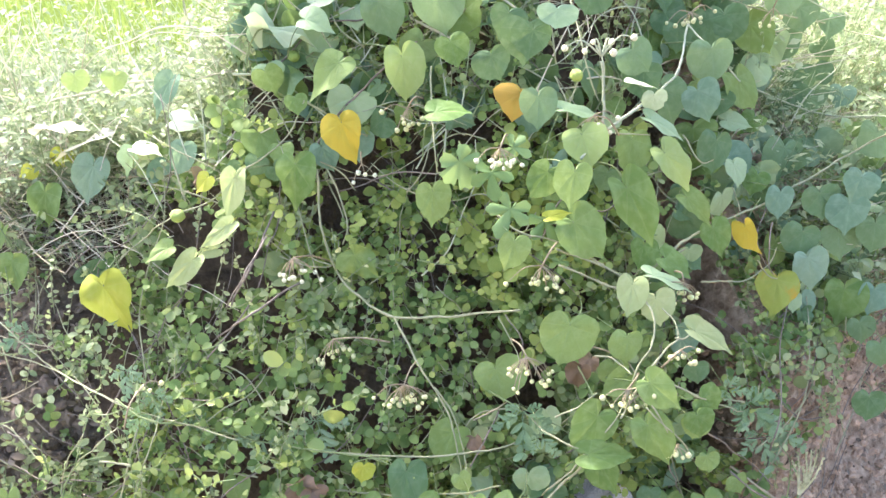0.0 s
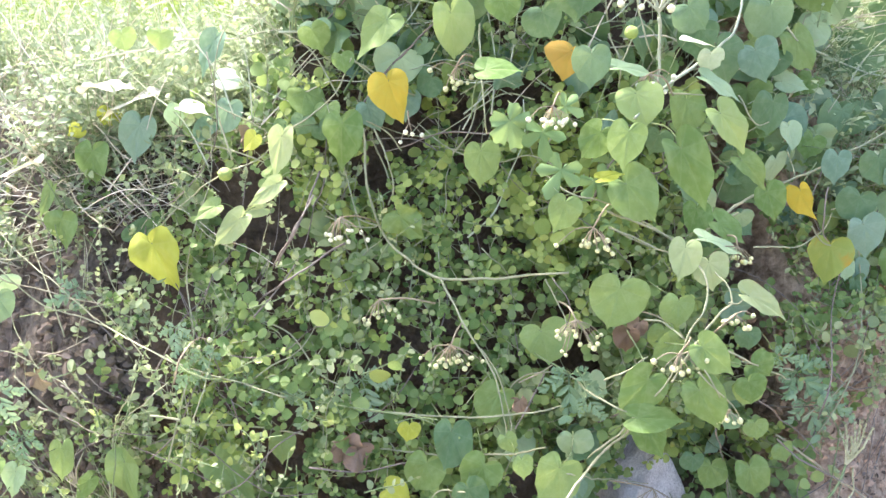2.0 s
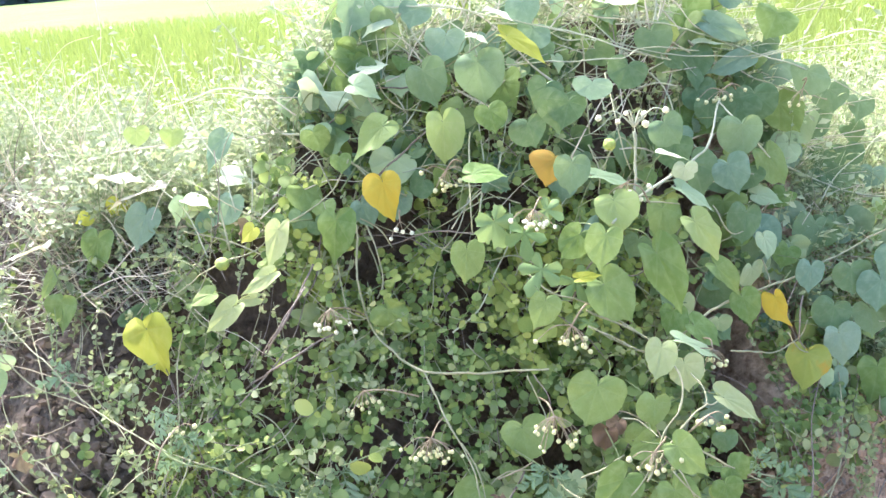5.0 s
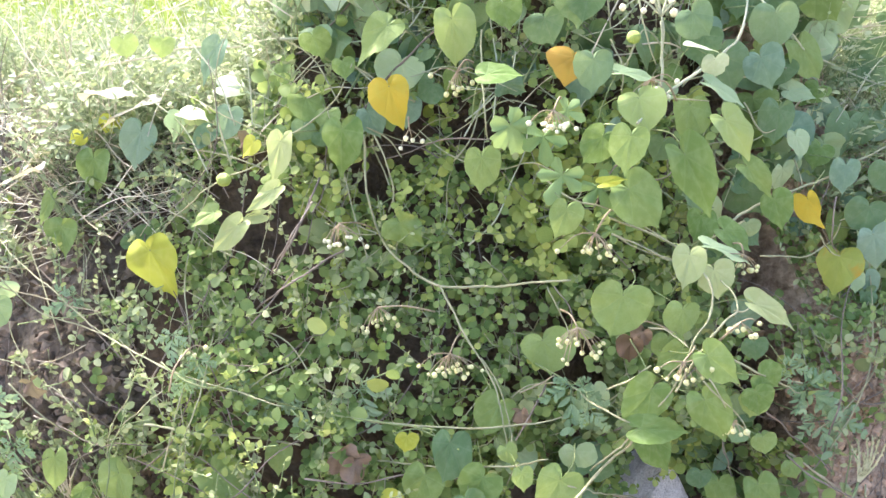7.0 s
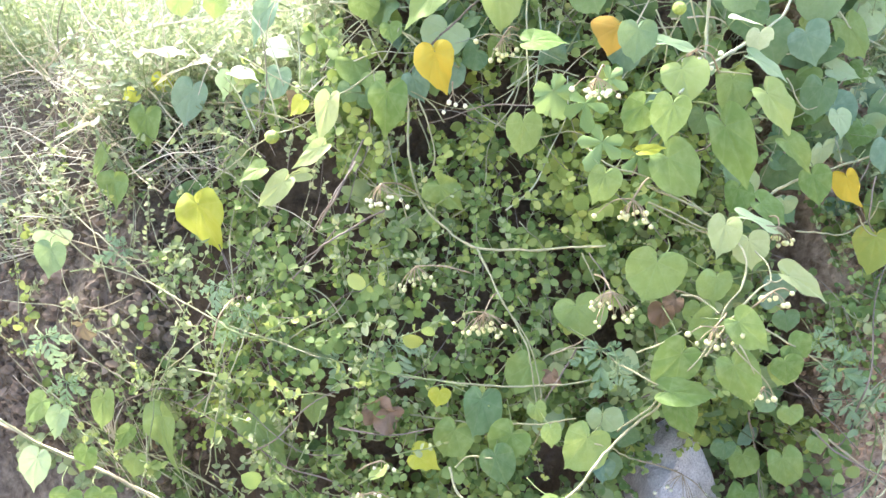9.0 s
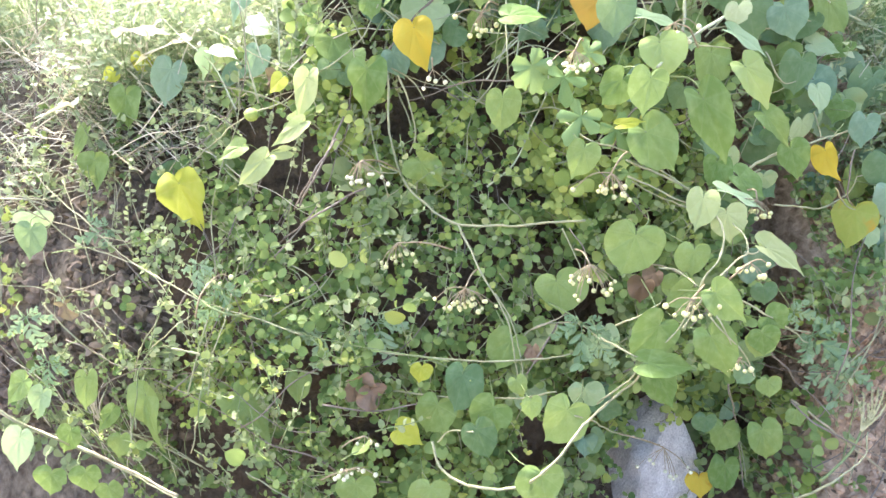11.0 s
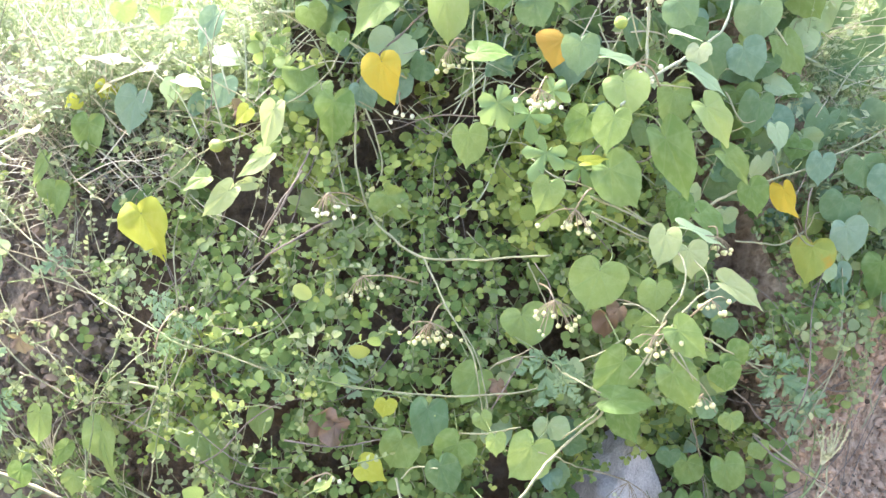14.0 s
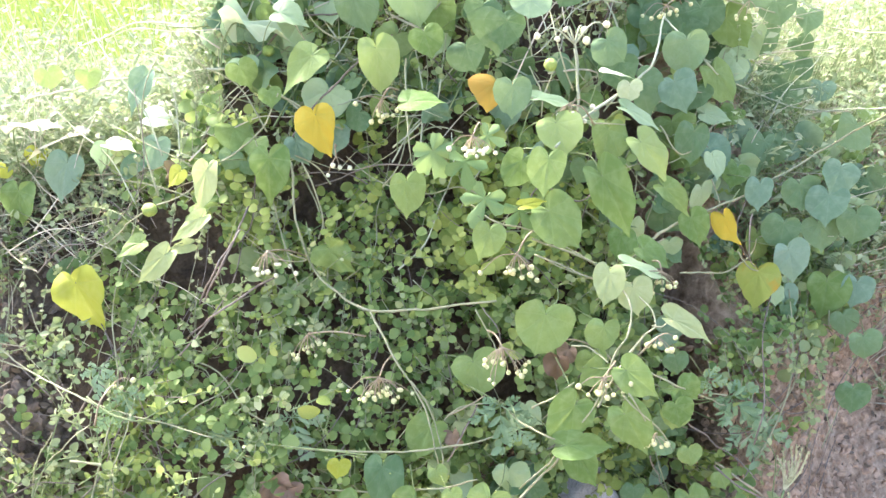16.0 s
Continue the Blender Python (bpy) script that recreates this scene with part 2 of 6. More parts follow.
def face_y(x, z):
    """How far off the bank's leafy face stands at a height."""
    left = 0.45 * min(1.2, max(0.0, -x - 0.38))
    right = 0.42 * min(1.2, max(0.0, x - 0.27))
    under = 0.14 * smooth(0.02, 0.25, x) * smooth(0.62, 0.35, z) * smooth(0.5, 0.36, x)
    hump = 0.07 * smooth(0.38, 0.5, x) * smooth(0.68, 0.52, z) * smooth(0.8, 0.62, x)
    talus = 0.6 * max(0.0, 0.28 - z)
    left += 0.25 * min(0.6, max(0.0, -x - 0.38)) * smooth(0.75, 0.95, z)
    skirt = 0.05 * smooth(0.8, 0.62, z) * smooth(0.05, -0.1, x)
    return 0.81 + 0.62 * max(0.0, z - 0.55) + 0.15 * min(0.0, z - 0.55) + left + right + under - skirt - talus - hump


def soil_gap(x):
    """How far behind the leaves the earth lies."""
    return 0.12 - 0.08 * smooth(0.4, 0.55, x) - 0.07 * smooth(-0.6, -0.72, x) + 0.1 * math.exp(-((x - 0.46) / 0.055) ** 2)


def land(x, y):
    """Height of the ground: the earth lies a hand's width behind the leafy face."""
    top = crest(x)
    low, high = 0.0, top
    if y <= face_y(x, 0.0) + soil_gap(x):
        h = 0.0
    elif y >= face_y(x, top) + soil_gap(x):
        h = top
    else:
        for _ in range(14):
            h = (low + high) / 2
            low, high = (h, high) if face_y(x, h) + soil_gap(x) < y else (low, h)
    brow = face_y(x, top) + soil_gap(x)
    h += (0.36 - h) * smooth(brow + 0.1, brow + 2.0, y)
    lump = 0.035 * noise.noise(Vector((x * 4, y * 4, 1.7))) + 0.014 * noise.noise(Vector((x * 15, y * 15, 5.1)))
    return h + lump * (1 - smooth(6, 12, abs(y)))


def spread(near, step, far):
    """Coordinates in even steps to near, then ever wider to far."""
    out, d = [0.0], step
    while out[-1] < near:
        out.append(out[-1] + step)
    while out[-1] < far:
        d *= 1.22
        out.append(out[-1] + d)
    return out


def make_ground():
    half = spread(1.5, 0.022, 2500)
    xs = [-v for v in reversed(half[1:])] + half
    ahead = spread(1.9, 0.018, 2500)
    ys = [0.3 - v for v in reversed(spread(0.01, 0.3, 2500)[1:])] + [0.3 + v for v in ahead]
    verts = [(x, y, land(x, y)) for y in ys for x in xs]
    w = len(xs)
    faces = [(j * w + i, j * w + i + 1, (j + 1) * w + i + 1, (j + 1) * w + i) for j in range(len(ys) - 1) for i in range(w - 1)]
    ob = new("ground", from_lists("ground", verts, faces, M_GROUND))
    tagged(ob, "brown crumbly earth bank with a flat green field beyond", "ground", kind="structure")


make_ground()


# ---- leaf shapes ----
HALF = (3, 8, 14, 22, 32, 43, 55, 68, 81, 94, 107, 119, 131, 142, 152, 160, 166, 171, 175, 178)


def profile(keys, a):
    """A smooth curve through (angle, radius) keys."""
    k = 0
    while k < len(keys) - 2 and keys[k + 1][0] < a:
        k += 1
    (a0, r0), (a1, r1) = keys[k], keys[k + 1]
    before, after = keys[max(0, k - 1)], keys[min(len(keys) - 1, k + 2)]
    h = a1 - a0
    m0, m1 = h * (r1 - before[1]) / (a1 - before[0]), h * (after[1] - r0) / (after[0] - a0)
    t = (a - a0) / h
    return (2 * t ** 3 - 3 * t ** 2 + 1) * r0 + (t ** 3 - 2 * t ** 2 + t) * m0 + (3 * t ** 2 - 2 * t ** 3) * r1 + (t ** 3 - t ** 2) * m1


def heart_mesh(name, mat, seed, wide=1.0, long=1.0, fold=0.18, droop=0.25, wave=0.05, angular=False):
    """A heart-shaped leaf about 1 long, stalk end at the origin in a narrow cleft, tip along +y, face along +z."""
    rnd = random.Random(seed)
    keys = [(0, 0.74 * long), (4, 0.665 * long), (10, 0.615 * (0.6 + 0.4 * long)), (22, 0.585), (40, 0.56), (60, 0.54), (82, 0.51), (105, 0.455), (130, 0.335), (148, 0.225), (162, 0.15), (172, 0.09), (180, 0.04)]
    if angular:
        keys = [(0, 0.66), (5, 0.605), (12, 0.56), (26, 0.52), (44, 0.475), (60, 0.5), (82, 0.53), (105, 0.44), (125, 0.31), (148, 0.175), (164, 0.11), (174, 0.07), (180, 0.04)]
    ph = [rnd.uniform(0, 6.3) for _ in range(4)]
    skew = rnd.uniform(-0.11, 0.11)
    sway, curl = rnd.uniform(-0.22, 0.22), rnd.uniform(-0.25, 0.35)
    bites = [(rnd.uniform(-140, 140), rnd.uniform(4, 11), rnd.uniform(0.06, 0.2)) for _ in range(rnd.choice((0, 0, 1, 2)))]
    degs = [-d for d in reversed(HALF)] + [0] + list(HALF) + [180]
    seg, rings = len(degs), (0.28, 0.55, 0.8, 1.0)

    def radius(deg):
        a = abs(deg)
        r = profile(keys, a)
        lean = skew * math.copysign(1, deg) * min(1, a / 40) * smooth(180, 165, a)
        r *= 1 + lean + 0.014 * math.sin(radians(deg) * 7 + ph[0]) + 0.011 * math.sin(radians(deg) * 13 + ph[3]) + 0.009 * math.sin(radians(deg) * 23)
        for at, w, deep in bites:
            r *= 1 - deep * math.exp(-((deg - at) / w) ** 2)
        return r

    verts, faces = [(0.0, 0.0, 0.0)], []
    for f in rings:
        for d in degs:
            r = radius(d) * f
            x, y = r * math.sin(radians(d)) * wide, r * math.cos(radians(d))
            z = fold * (math.sqrt(x * x + 0.012) - 0.11) - droop * max(0, y) ** 2 - 0.3 * max(0, -y) ** 1.5
            z += wave * f * f * math.sin(radians(d) * 3 + ph[1]) + 0.4 * wave * f ** 3 * math.sin(radians(d) * 6 + ph[2])
            z += 0.016 * math.sin(math.pi * f) * (0.5 - 0.5 * math.cos(radians(d) * 360 / 42)) * smooth(175, 150, abs(d))
            z -= curl * f * max(0.0, x * math.copysign(1, curl)) ** 2
            verts.append((x + 2 * sway * max(0.0, y) * (y - 0.7 * long), y, z))
    for i in range(seg):
        j = (i + 1) % seg
        faces.append((0, 1 + j, 1 + i))
        for k in range(len(rings) - 1):
            a, b = 1 + k * seg, 1 + (k + 1) * seg
            faces.append((a + i, a + j, b + j, b + i))
    return from_lists(name, verts, faces, mat)


def chip_lists(lists, m, length, width):
    """A narrow far-off leaf of 4 triangles, folded along its midrib."""
    verts, faces = lists
    n = len(verts)
    for v in ((0, 0, 0), (-width / 2, 0.45 * length, 0.1 * length), (0, 0.5 * length, 0), (width / 2, 0.45 * length, 0.1 * length), (0, length, -0.12 * length)):
        verts.append(m @ Vector(v))
    faces += [(n, n + 2, n + 1), (n, n + 3, n + 2), (n + 1, n + 2, n + 4), (n + 2, n + 3, n + 4)]
    return lists


def oval_lists(lists, m, length, width, cup=0.15):
    """One small oval leaf of 20 triangles, stalk end at the origin of m."""
    verts, faces = lists
    n = len(verts)
    prof = ((0.0, 0.08), (0.14, 0.66), (0.4, 0.98), (0.66, 0.96), (0.88, 0.62), (1.0, 0.12))
    for s, w in prof:
        lift = -0.25 * (s - 0.3) ** 2
        for q in (-1, 0, 1):
            verts.append(m @ Vector((q * w * width / 2, s * length, (lift + cup * abs(q) * w * 0.5) * length)))
    for i in range(5):
        for j in range(2):
            a = n + i * 3 + j
            faces.append((a, a + 1, a + 4, a + 3))
    return lists


UP = Vector((0, 0.42, 0.907))
OUT = Vector((0, -0.907, 0.42))
RIGHT = Vector((1, 0, 0))


def facing(at, size, tip=0.0, nod=0.0, turn=0.0):
    """A pose for a leaf hung on the bank: tip 0 points down the slope, 90 to +x; nod lifts the tip off the bank; turn rolls it about its midrib."""
    a = radians(tip)
    y = -UP * math.cos(a) + RIGHT * math.sin(a)
    z = OUT
    x = y.cross(z)
    m = Matrix((x, y, z)).transposed().to_4x4()
    return Matrix.Translation(at) @ m @ pose(0, 0, 0, nod, turn, 0) @ Matrix.Scale(size, 4)


HEARTS = {}


def heart(mat, i, kin=0):
    key = (mat.name, i, kin)
    if key not in HEARTS:
        w, l, f, d = ((1.0, 1.0, 0.1, 0.2), (0.86, 1.1, 0.16, 0.25), (1.06, 0.95, 0.06, 0.14), (0.9, 1.0, 0.5, 0.7), (0.78, 1.2, 0.25, 0.2), (1.05, 1.0, 0.1, 0.22))[i]
        HEARTS[key] = heart_mesh("heart_leaf", mat, 11 + i + 17 * kin, w, l, f, d, 0.2 if i == 3 else 0.03 + 0.008 * i, i == 5)
    return HEARTS[key]


STALKS = []
for bend in (0.25, 0.5, -0.3):
    curve_ = spline([(0, 0, 0.0), (bend * 0.25, -0.1, -0.06), (bend * 0.8, -0.24, -0.35), (bend * 1.2, -0.34, -1.0)], 4)
    STALKS.append(from_lists("stalk", *tube(curve_, 0.012, 0.014, 5), M_STALK))


def leaf(vine, x, y, z, size, tip=0, nod=-10, turn=0, mat=M_HEART, form=0, stalk=0, label="", wide=1.0):
    """One large leaf of a vine: where its stalk joins it, its length, and how it hangs; wide stretches it across."""
    m = vine.matrix_basis.inverted() @ facing((x, y, z), size, tip, nod, turn) @ Matrix.Diagonal((wide, 1, 1, 1))
    ob = part("leaf", heart(mat, form, int(abs(x) * 1000) % 5), vine, m, label)
    if stalk >= 0:
        part("stalk", STALKS[stalk % 3], ob)
    return ob


# ---- small-leaved creeper over the bank ----
BARE = ((-0.36, 0.86, 0.07), (-0.76, 0.69, 0.13), (-0.6, 0.62, 0.06), (-0.53, 0.4, 0.09), (-0.2, 0.66, 0.035), (-0.32, 0.58, 0.03), (0.25, 0.26, 0.08), (0.42, 0.74, 0.08), (0.0, 0.93, 0.04), (-0.12, 0.95, 0.05), (0.3, 1.1, 0.09), (0.465, 0.67, 0.06))


def bare(x, z):
    """Where the earth shows between the leaves."""
    hole = noise.noise(Vector((x * 9, z * 9, 3.3)))
    return hole < (-0.24 if x < -0.28 else -0.28) or any((x - a) ** 2 + (z - b) ** 2 < r * r * (1 + hole) for a, b, r in BARE)


def creeper_mat(x0, x1, z0, z1, sprigs, seed, label, deep=0.55, wide=1.0):
    """A patch of small round leaves on thin runners: the nearest leaves singly, the rest joined."""
    rnd = random.Random(seed)
    base = thing("small_leaf_creeper", ((x0 + x1) / 2, face_y((x0 + x1) / 2, z0), z0), label, "creeper", "small-leaved creepers on the bank")
    inv = base.matrix_basis.inverted()
    runners, mass, singles = ([], []), [([], []) for _ in SMALL], []
    for s in range(sprigs):
        x, z = rnd.uniform(x0, x1), rnd.uniform(z0, z1)
        ang = rnd.uniform(0, 6.28)
        depth = rnd.uniform(-0.07 if x < -0.28 else -0.055, 0.015) if rnd.random() > deep * 0.7 else rnd.uniform(-0.1, -0.05)
        big = rnd.choice((0.009, 0.011, 0.013, 0.015, 0.018))
        big *= 0.84 if x < -0.28 else 1.0
        big *= 1 + 0.45 * noise.noise(Vector((x * 5, z * 5, 8.1)))
        tone = 2.2 * noise.noise(Vector((x * 4, z * 4, 2.9))) + rnd.gauss(0, 0.45) + (0.25 if x < -0.3 else 0)
        tone = 1 if tone > 0.55 else 2 if tone < -0.7 else 0
        path, n = [], rnd.randint(6, 10)
        for i in range(n):
            path.append(Vector((x, face_y(x, z) - depth, z)))
            ang += rnd.uniform(-0.5, 0.5)
            x += 0.018 * math.cos(ang)
            z += 0.018 * math.sin(ang)
            depth += rnd.uniform(-0.007, 0.007)
        run = []
        for q in path + [None]:
            if q is not None and not bare(q.x, q.z):
                run.append(inv @ q)
                continue
            if len(run) > 2:
                tube(run, 0.0012, 0.0007, 3, lists=runners)
            run = []
        for i, q in enumerate(path):
            if rnd.random() < 0.1 or bare(q.x, q.z):
                continue
            along = math.degrees(ang) + 90 + rnd.choice((-1, 1)) * rnd.uniform(30, 100)
            nod, turn, back = rnd.gauss(0, 24), rnd.gauss(0, 24), rnd.uniform(0, 35)
            at = q + OUT * rnd.uniform(0.0, 0.014)
            size = big * rnd.uniform(0.75, 1.25)
            for side in (-1, 0, 1) if rnd.random() < 0.7 else (-1, 1):
                if rnd.random() < 0.06:
                    continue
                length = size * rnd.uniform(0.85, 1.1) * (1.08 if side == 0 else 0.95)
                m = facing((0, 0, 0), 1.0, along + side * rnd.uniform(70, 100), nod + rnd.gauss(0, 12), turn + rnd.gauss(0, 12))
                m = Matrix.Translation(at) @ Matrix.Rotation(radians(-back), 4, "X") @ m @ Matrix.Translation((0, 0.12 * length, 0))
                singles.append((q.y - face_y(q.x, q.z) + rnd.uniform(0, 0.05), m, length, tone))
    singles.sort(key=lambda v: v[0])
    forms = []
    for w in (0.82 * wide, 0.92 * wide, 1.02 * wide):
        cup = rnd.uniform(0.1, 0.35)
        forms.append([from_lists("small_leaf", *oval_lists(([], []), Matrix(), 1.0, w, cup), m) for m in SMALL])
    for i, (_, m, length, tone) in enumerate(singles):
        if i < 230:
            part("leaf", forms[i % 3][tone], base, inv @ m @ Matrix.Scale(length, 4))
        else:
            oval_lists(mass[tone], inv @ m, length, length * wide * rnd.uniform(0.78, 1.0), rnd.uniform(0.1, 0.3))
    tagged(part("runner_tangle", from_lists("runner_tangle", *runners, M_STEM), base), kind="stuff")
    for lists, mat in zip(mass, SMALL_SHADED):
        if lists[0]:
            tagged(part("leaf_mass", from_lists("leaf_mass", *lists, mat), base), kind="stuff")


for i in range(6):
    creeper_mat(-0.95 + 0.22 * i, -0.71 + 0.22 * i, 0.25, (0.78, 0.8, 0.88, 0.93, 0.97, 0.97)[i], (60, 130, 200, 210, 210, 200)[i], 100 + i, "dense small round-leaved green creeper covering the earth bank", 0.55, 0.9 if i < 3 else 1.04)
creeper_mat(0.26, 0.5, 0.1, 0.66, 120, 107, "thin small-leaved creeper over bare earth")
creeper_mat(-0.44, -0.18, 0.88, 1.0, 48, 108, "small-leaved creeper straggling up to the brow")
creeper_mat(-0.2, 0.3, 0.95, 1.22, 120, 109, "small-leaved creeper straggling up to the brow")
creeper_mat(0.47, 0.66, 0.57, 0.76, 90, 111, "dim small-leaved creeper under the large leaves")
creeper_mat(0.6, 0.98, 0.58, 0.76, 70, 110, "thin small-leaved creeper over bare earth")


# ---- climbers ----
vine_brow = thing("heart_leaf_climber", (0.05, 1.25, 1.02), "heart-leaved climber sprawling over the brow of the bank, leaves tinted as by skylight", "climber", "heart-leaved climbers")
vine_budding = thing("heart_leaf_climber", (0.5, 1.05, 0.75), "heart-leaved climber with pale stems and drooping white bud clusters", "climber", "heart-leaved climbers")
vine_middle = thing("heart_leaf_climber", (-0.15, 1.05, 0.85), "heart-leaved climber with a long woody stem and one yellow leaf", "climber", "heart-leaved climbers")
vine_trailing = thing("heart_leaf_climber", (-0.6, 1.1, 0.75), "trailing heart-leaved climber with upturned leaves coloured as sunlit and lime-yellow leaves", "climber", "heart-leaved climbers")
vine_low = thing("heart_leaf_climber", (0.05, 0.85, 0.45), "heart-leaved climber hanging low beside the grey stone, one leaf dried brown", "climber", "heart-leaved climbers")
weed_feathery = thing("feathery_weed", (0.0, 0.9, 0.5), "weed with finely cut blue-green leaves growing through the creepers", "weed")
root_bare = thing("bare_runner", (0.6, 0.95, 0.35), "bare woody runner on the crumbly earth", "runner")


def stem(vine, r0, r1, mat, *points):
    """One stem of a climber, with slight knots and sway."""
    path = spline(points, 10)
    inv = vine.matrix_basis.inverted()
    for i, q in enumerate(path):
        q += 0.004 * noise.noise_vector(q * 14) + 0.0015 * noise.noise_vector(q * 55)
    part("stem", from_lists("stem", *tube([inv @ q for q in path], r0 * 0.68, r1 * 0.68, 6, 0.35), mat), vine)


def bud_mesh(name, mat):
    bm = bmesh.new()
    bmesh.ops.create_icosphere(bm, subdivisions=2, radius=1.0)
    for v in bm.verts:
        v.co.z *= 1.15
        if v.co.z < 0:
            ring = math.atan2(v.co.y, v.co.x)
            v.co *= 1 + 0.1 * math.cos(5 * ring)
            v.co.z *= 0.9
    return mesh_of(bm, name, mat)


BUDS = {m.name: bud_mesh("bud", m) for m in (M_BUD, M_BUD_Y)}


def umbel(vine, start, centre, n, reach, hang, mat, seed):
    """A bud cluster: its stalk, and thin stalklets that fan out and droop, a bud at each end."""
    rnd = random.Random(seed)
    a, c = Vector(start), Vector(centre)
    inv = vine.matrix_basis.inverted() @ Matrix.Translation(c)
    mid = (a + c) / 2 + Vector((0, -0.01, 0.012))
    lists = tube([q - c for q in spline((a, mid, c), 6)], 0.0015, 0.0012, 5)
    ends = []
    n = round(n * 1.5) if hang > 0.5 else n
    for i in range(n):
        f = (i + 0.5) / n * 2 - 1 + rnd.uniform(-0.15, 0.15)
        out = rnd.uniform(-0.6, 0.9)
        arm = hang > 0 and i in (0, n - 1) and rnd.random() < 0.45
        if arm:
            length = reach * rnd.uniform(0.95, 1.25)
            end = Vector((f * length, -out * length * 0.3, -length * rnd.uniform(0.05, 0.35) * hang))
            bend = end * 0.5 + Vector((0, 0, length * 0.2))
        elif hang > 0:
            length = reach * rnd.uniform(0.6, 1.05)
            end = Vector((f * length * 0.85, -out * length * 0.45, -length * rnd.uniform(0.55, 0.95) * hang))
            bend = end * 0.5 + Vector((f * length * 0.06, 0, length * 0.05))
        else:
            length = reach * rnd.uniform(0.7, 1.0)
            end = Vector((f * length, -out * length * 0.4, length * rnd.uniform(-0.25, 0.55)))
            bend = end * 0.55 + Vector((0, 0, length * 0.28))
        thick = 0.0018 if hang < 0 else 0.0011 if arm else 0.0007
        tube(spline((Vector((0, 0, 0)), bend, end), 4), thick, 0.0006, 4, lists=lists)
        ends.append(end)
    ob = part("inflorescence", from_lists("inflorescence", *lists, M_PEDICEL if hang > 0 else M_DOWNY), vine, inv, "cluster of pale buds on thin stalks")
    for e in ends:
        r = rnd.uniform(0.0026, 0.004) * (1 if hang > 0 else 1.35)
        part("bud", BUDS[mat.name], ob, Matrix.Translation(e) @ pose(0, 0, 0, 180 + rnd.uniform(-30, 30), rnd.uniform(-40, 40)) @ Matrix.Scale(r, 4))


def lobed_mesh(name, mat, cut, seed):
    """A palmate leaf of five blunt lobes, each scalloped, about 1 across, stalk end at the origin."""
    rnd = random.Random(seed)
    mids = [(d + rnd.uniform(-5, 5), s * rnd.uniform(0.9, 1.1)) for d, s in ((-128, 0.42), (-66, 0.54), (0, 0.64), (66, 0.54), (128, 0.42))]
    degs = [-168 + 4 * i for i in range(85)]
    verts, faces, rings = [(0, 0, 0)], [], (0.3, 0.55, 0.8, 1.0)
    for f in rings:
        for d in degs:
            r = 0.16 + 0.1 * (1 - cut)
            for mid, size in mids:
                off = abs(d - mid)
                lobe = smooth(28 + 6 * (1 - cut), 17 + 9 * (1 - cut), off)
                r = max(r, r + (size - r) * lobe * (0.9 + 0.1 * math.cos(radians(off) * 12)))
            r *= f
            x, y = r * math.sin(radians(d)), r * math.cos(radians(d))
            verts.append((x, y, 0.1 * abs(x) - 0.4 * r * r + 0.05 * f * math.sin(radians(d) * 5 + seed)))
    n = len(degs)
    for i in range(n - 1):
        faces.append((0, 2 + i, 1 + i))
        for k in range(len(rings) - 1):
            a, b = 1 + k * n, 1 + (k + 1) * n
            faces.append((a + i, a + i + 1, b + i + 1, b + i))
    return from_lists(name, verts, faces, mat)


LOBED = [lobed_mesh("lobed_leaf", M_LOBED, c, i) for i, c in enumerate((1.0, 0.9, 0.95))]
BROAD = [lobed_mesh("lobed_leaf", M_LOBED, 0.25, 7)]


def feather_mesh(seed):
    """A finely cut leaf: leaflets on three ribs, about 1 across."""
    rnd = random.Random(seed)
    lists = ([], [])
    for rib, far in ((-62, 0.42), (0, 0.62), (62, 0.42), (-110, 0.25), (110, 0.25)):
        for j in range(5):
            at = far * (0.25 + 0.19 * j)
            for side in (-1, 0, 1):
                if side == 0 and j < 4:
                    continue
                m = pose(0, 0, 0, 0, 0, -rib) @ pose(0, at, rnd.uniform(-0.03, 0.03), rnd.uniform(-20, 15), rnd.uniform(-20, 20), side * -rnd.uniform(22, 66))
                oval_lists(lists, m, far * rnd.uniform(0.3, 0.5) * (1.15 - 0.12 * j), far * rnd.uniform(0.12, 0.2), 0.2)
        tube([pose(0, 0, 0, 0, 0, -rib) @ Vector((0, far * t, -0.01)) for t in (0, 0.5, 1)], 0.012, 0.006, 3, lists=lists)
    return from_lists("cut_leaf", *lists, M_FEATHER)


FEATHER = [feather_mesh(i) for i in range(3)]


def lobed(vine, x, y, z, size, tip, forms):
    rnd = random.Random(int(x * 1e4) + 7)
    m = vine.matrix_basis.inverted() @ facing((x, y, z), size, tip, rnd.uniform(-8, 14), rnd.uniform(-15, 15))
    ob = part("leaf", forms[rnd.randrange(len(forms))], vine, m)
    part("stalk", STALKS[rnd.randrange(3)], ob)


def fruit_mesh():
    bm = bmesh.new()
    bmesh.ops.create_uvsphere(bm, u_segments=16, v_segments=10, radius=1.0)
    for v in bm.verts:
        a = math.atan2(v.co.y, v.co.x)
        k = 1 + 0.05 * math.cos(8 * a) * (1 - abs(v.co.z))
        v.co.x, v.co.y = v.co.x * k, v.co.y * k
        v.co.z = v.co.z * 0.92 - (0.12 if v.co.z > 0.9 else 0)
    return mesh_of(bm, "fruit", M_FRUIT)


FRUIT = fruit_mesh()


def fruit(vine, x, y, z, r):
    part("fruit", FRUIT, vine, vine.matrix_basis.inverted() @ pose(x, y, z, 20, 15, 0) @ Matrix.Scale(r, 4), "small round green fruit")


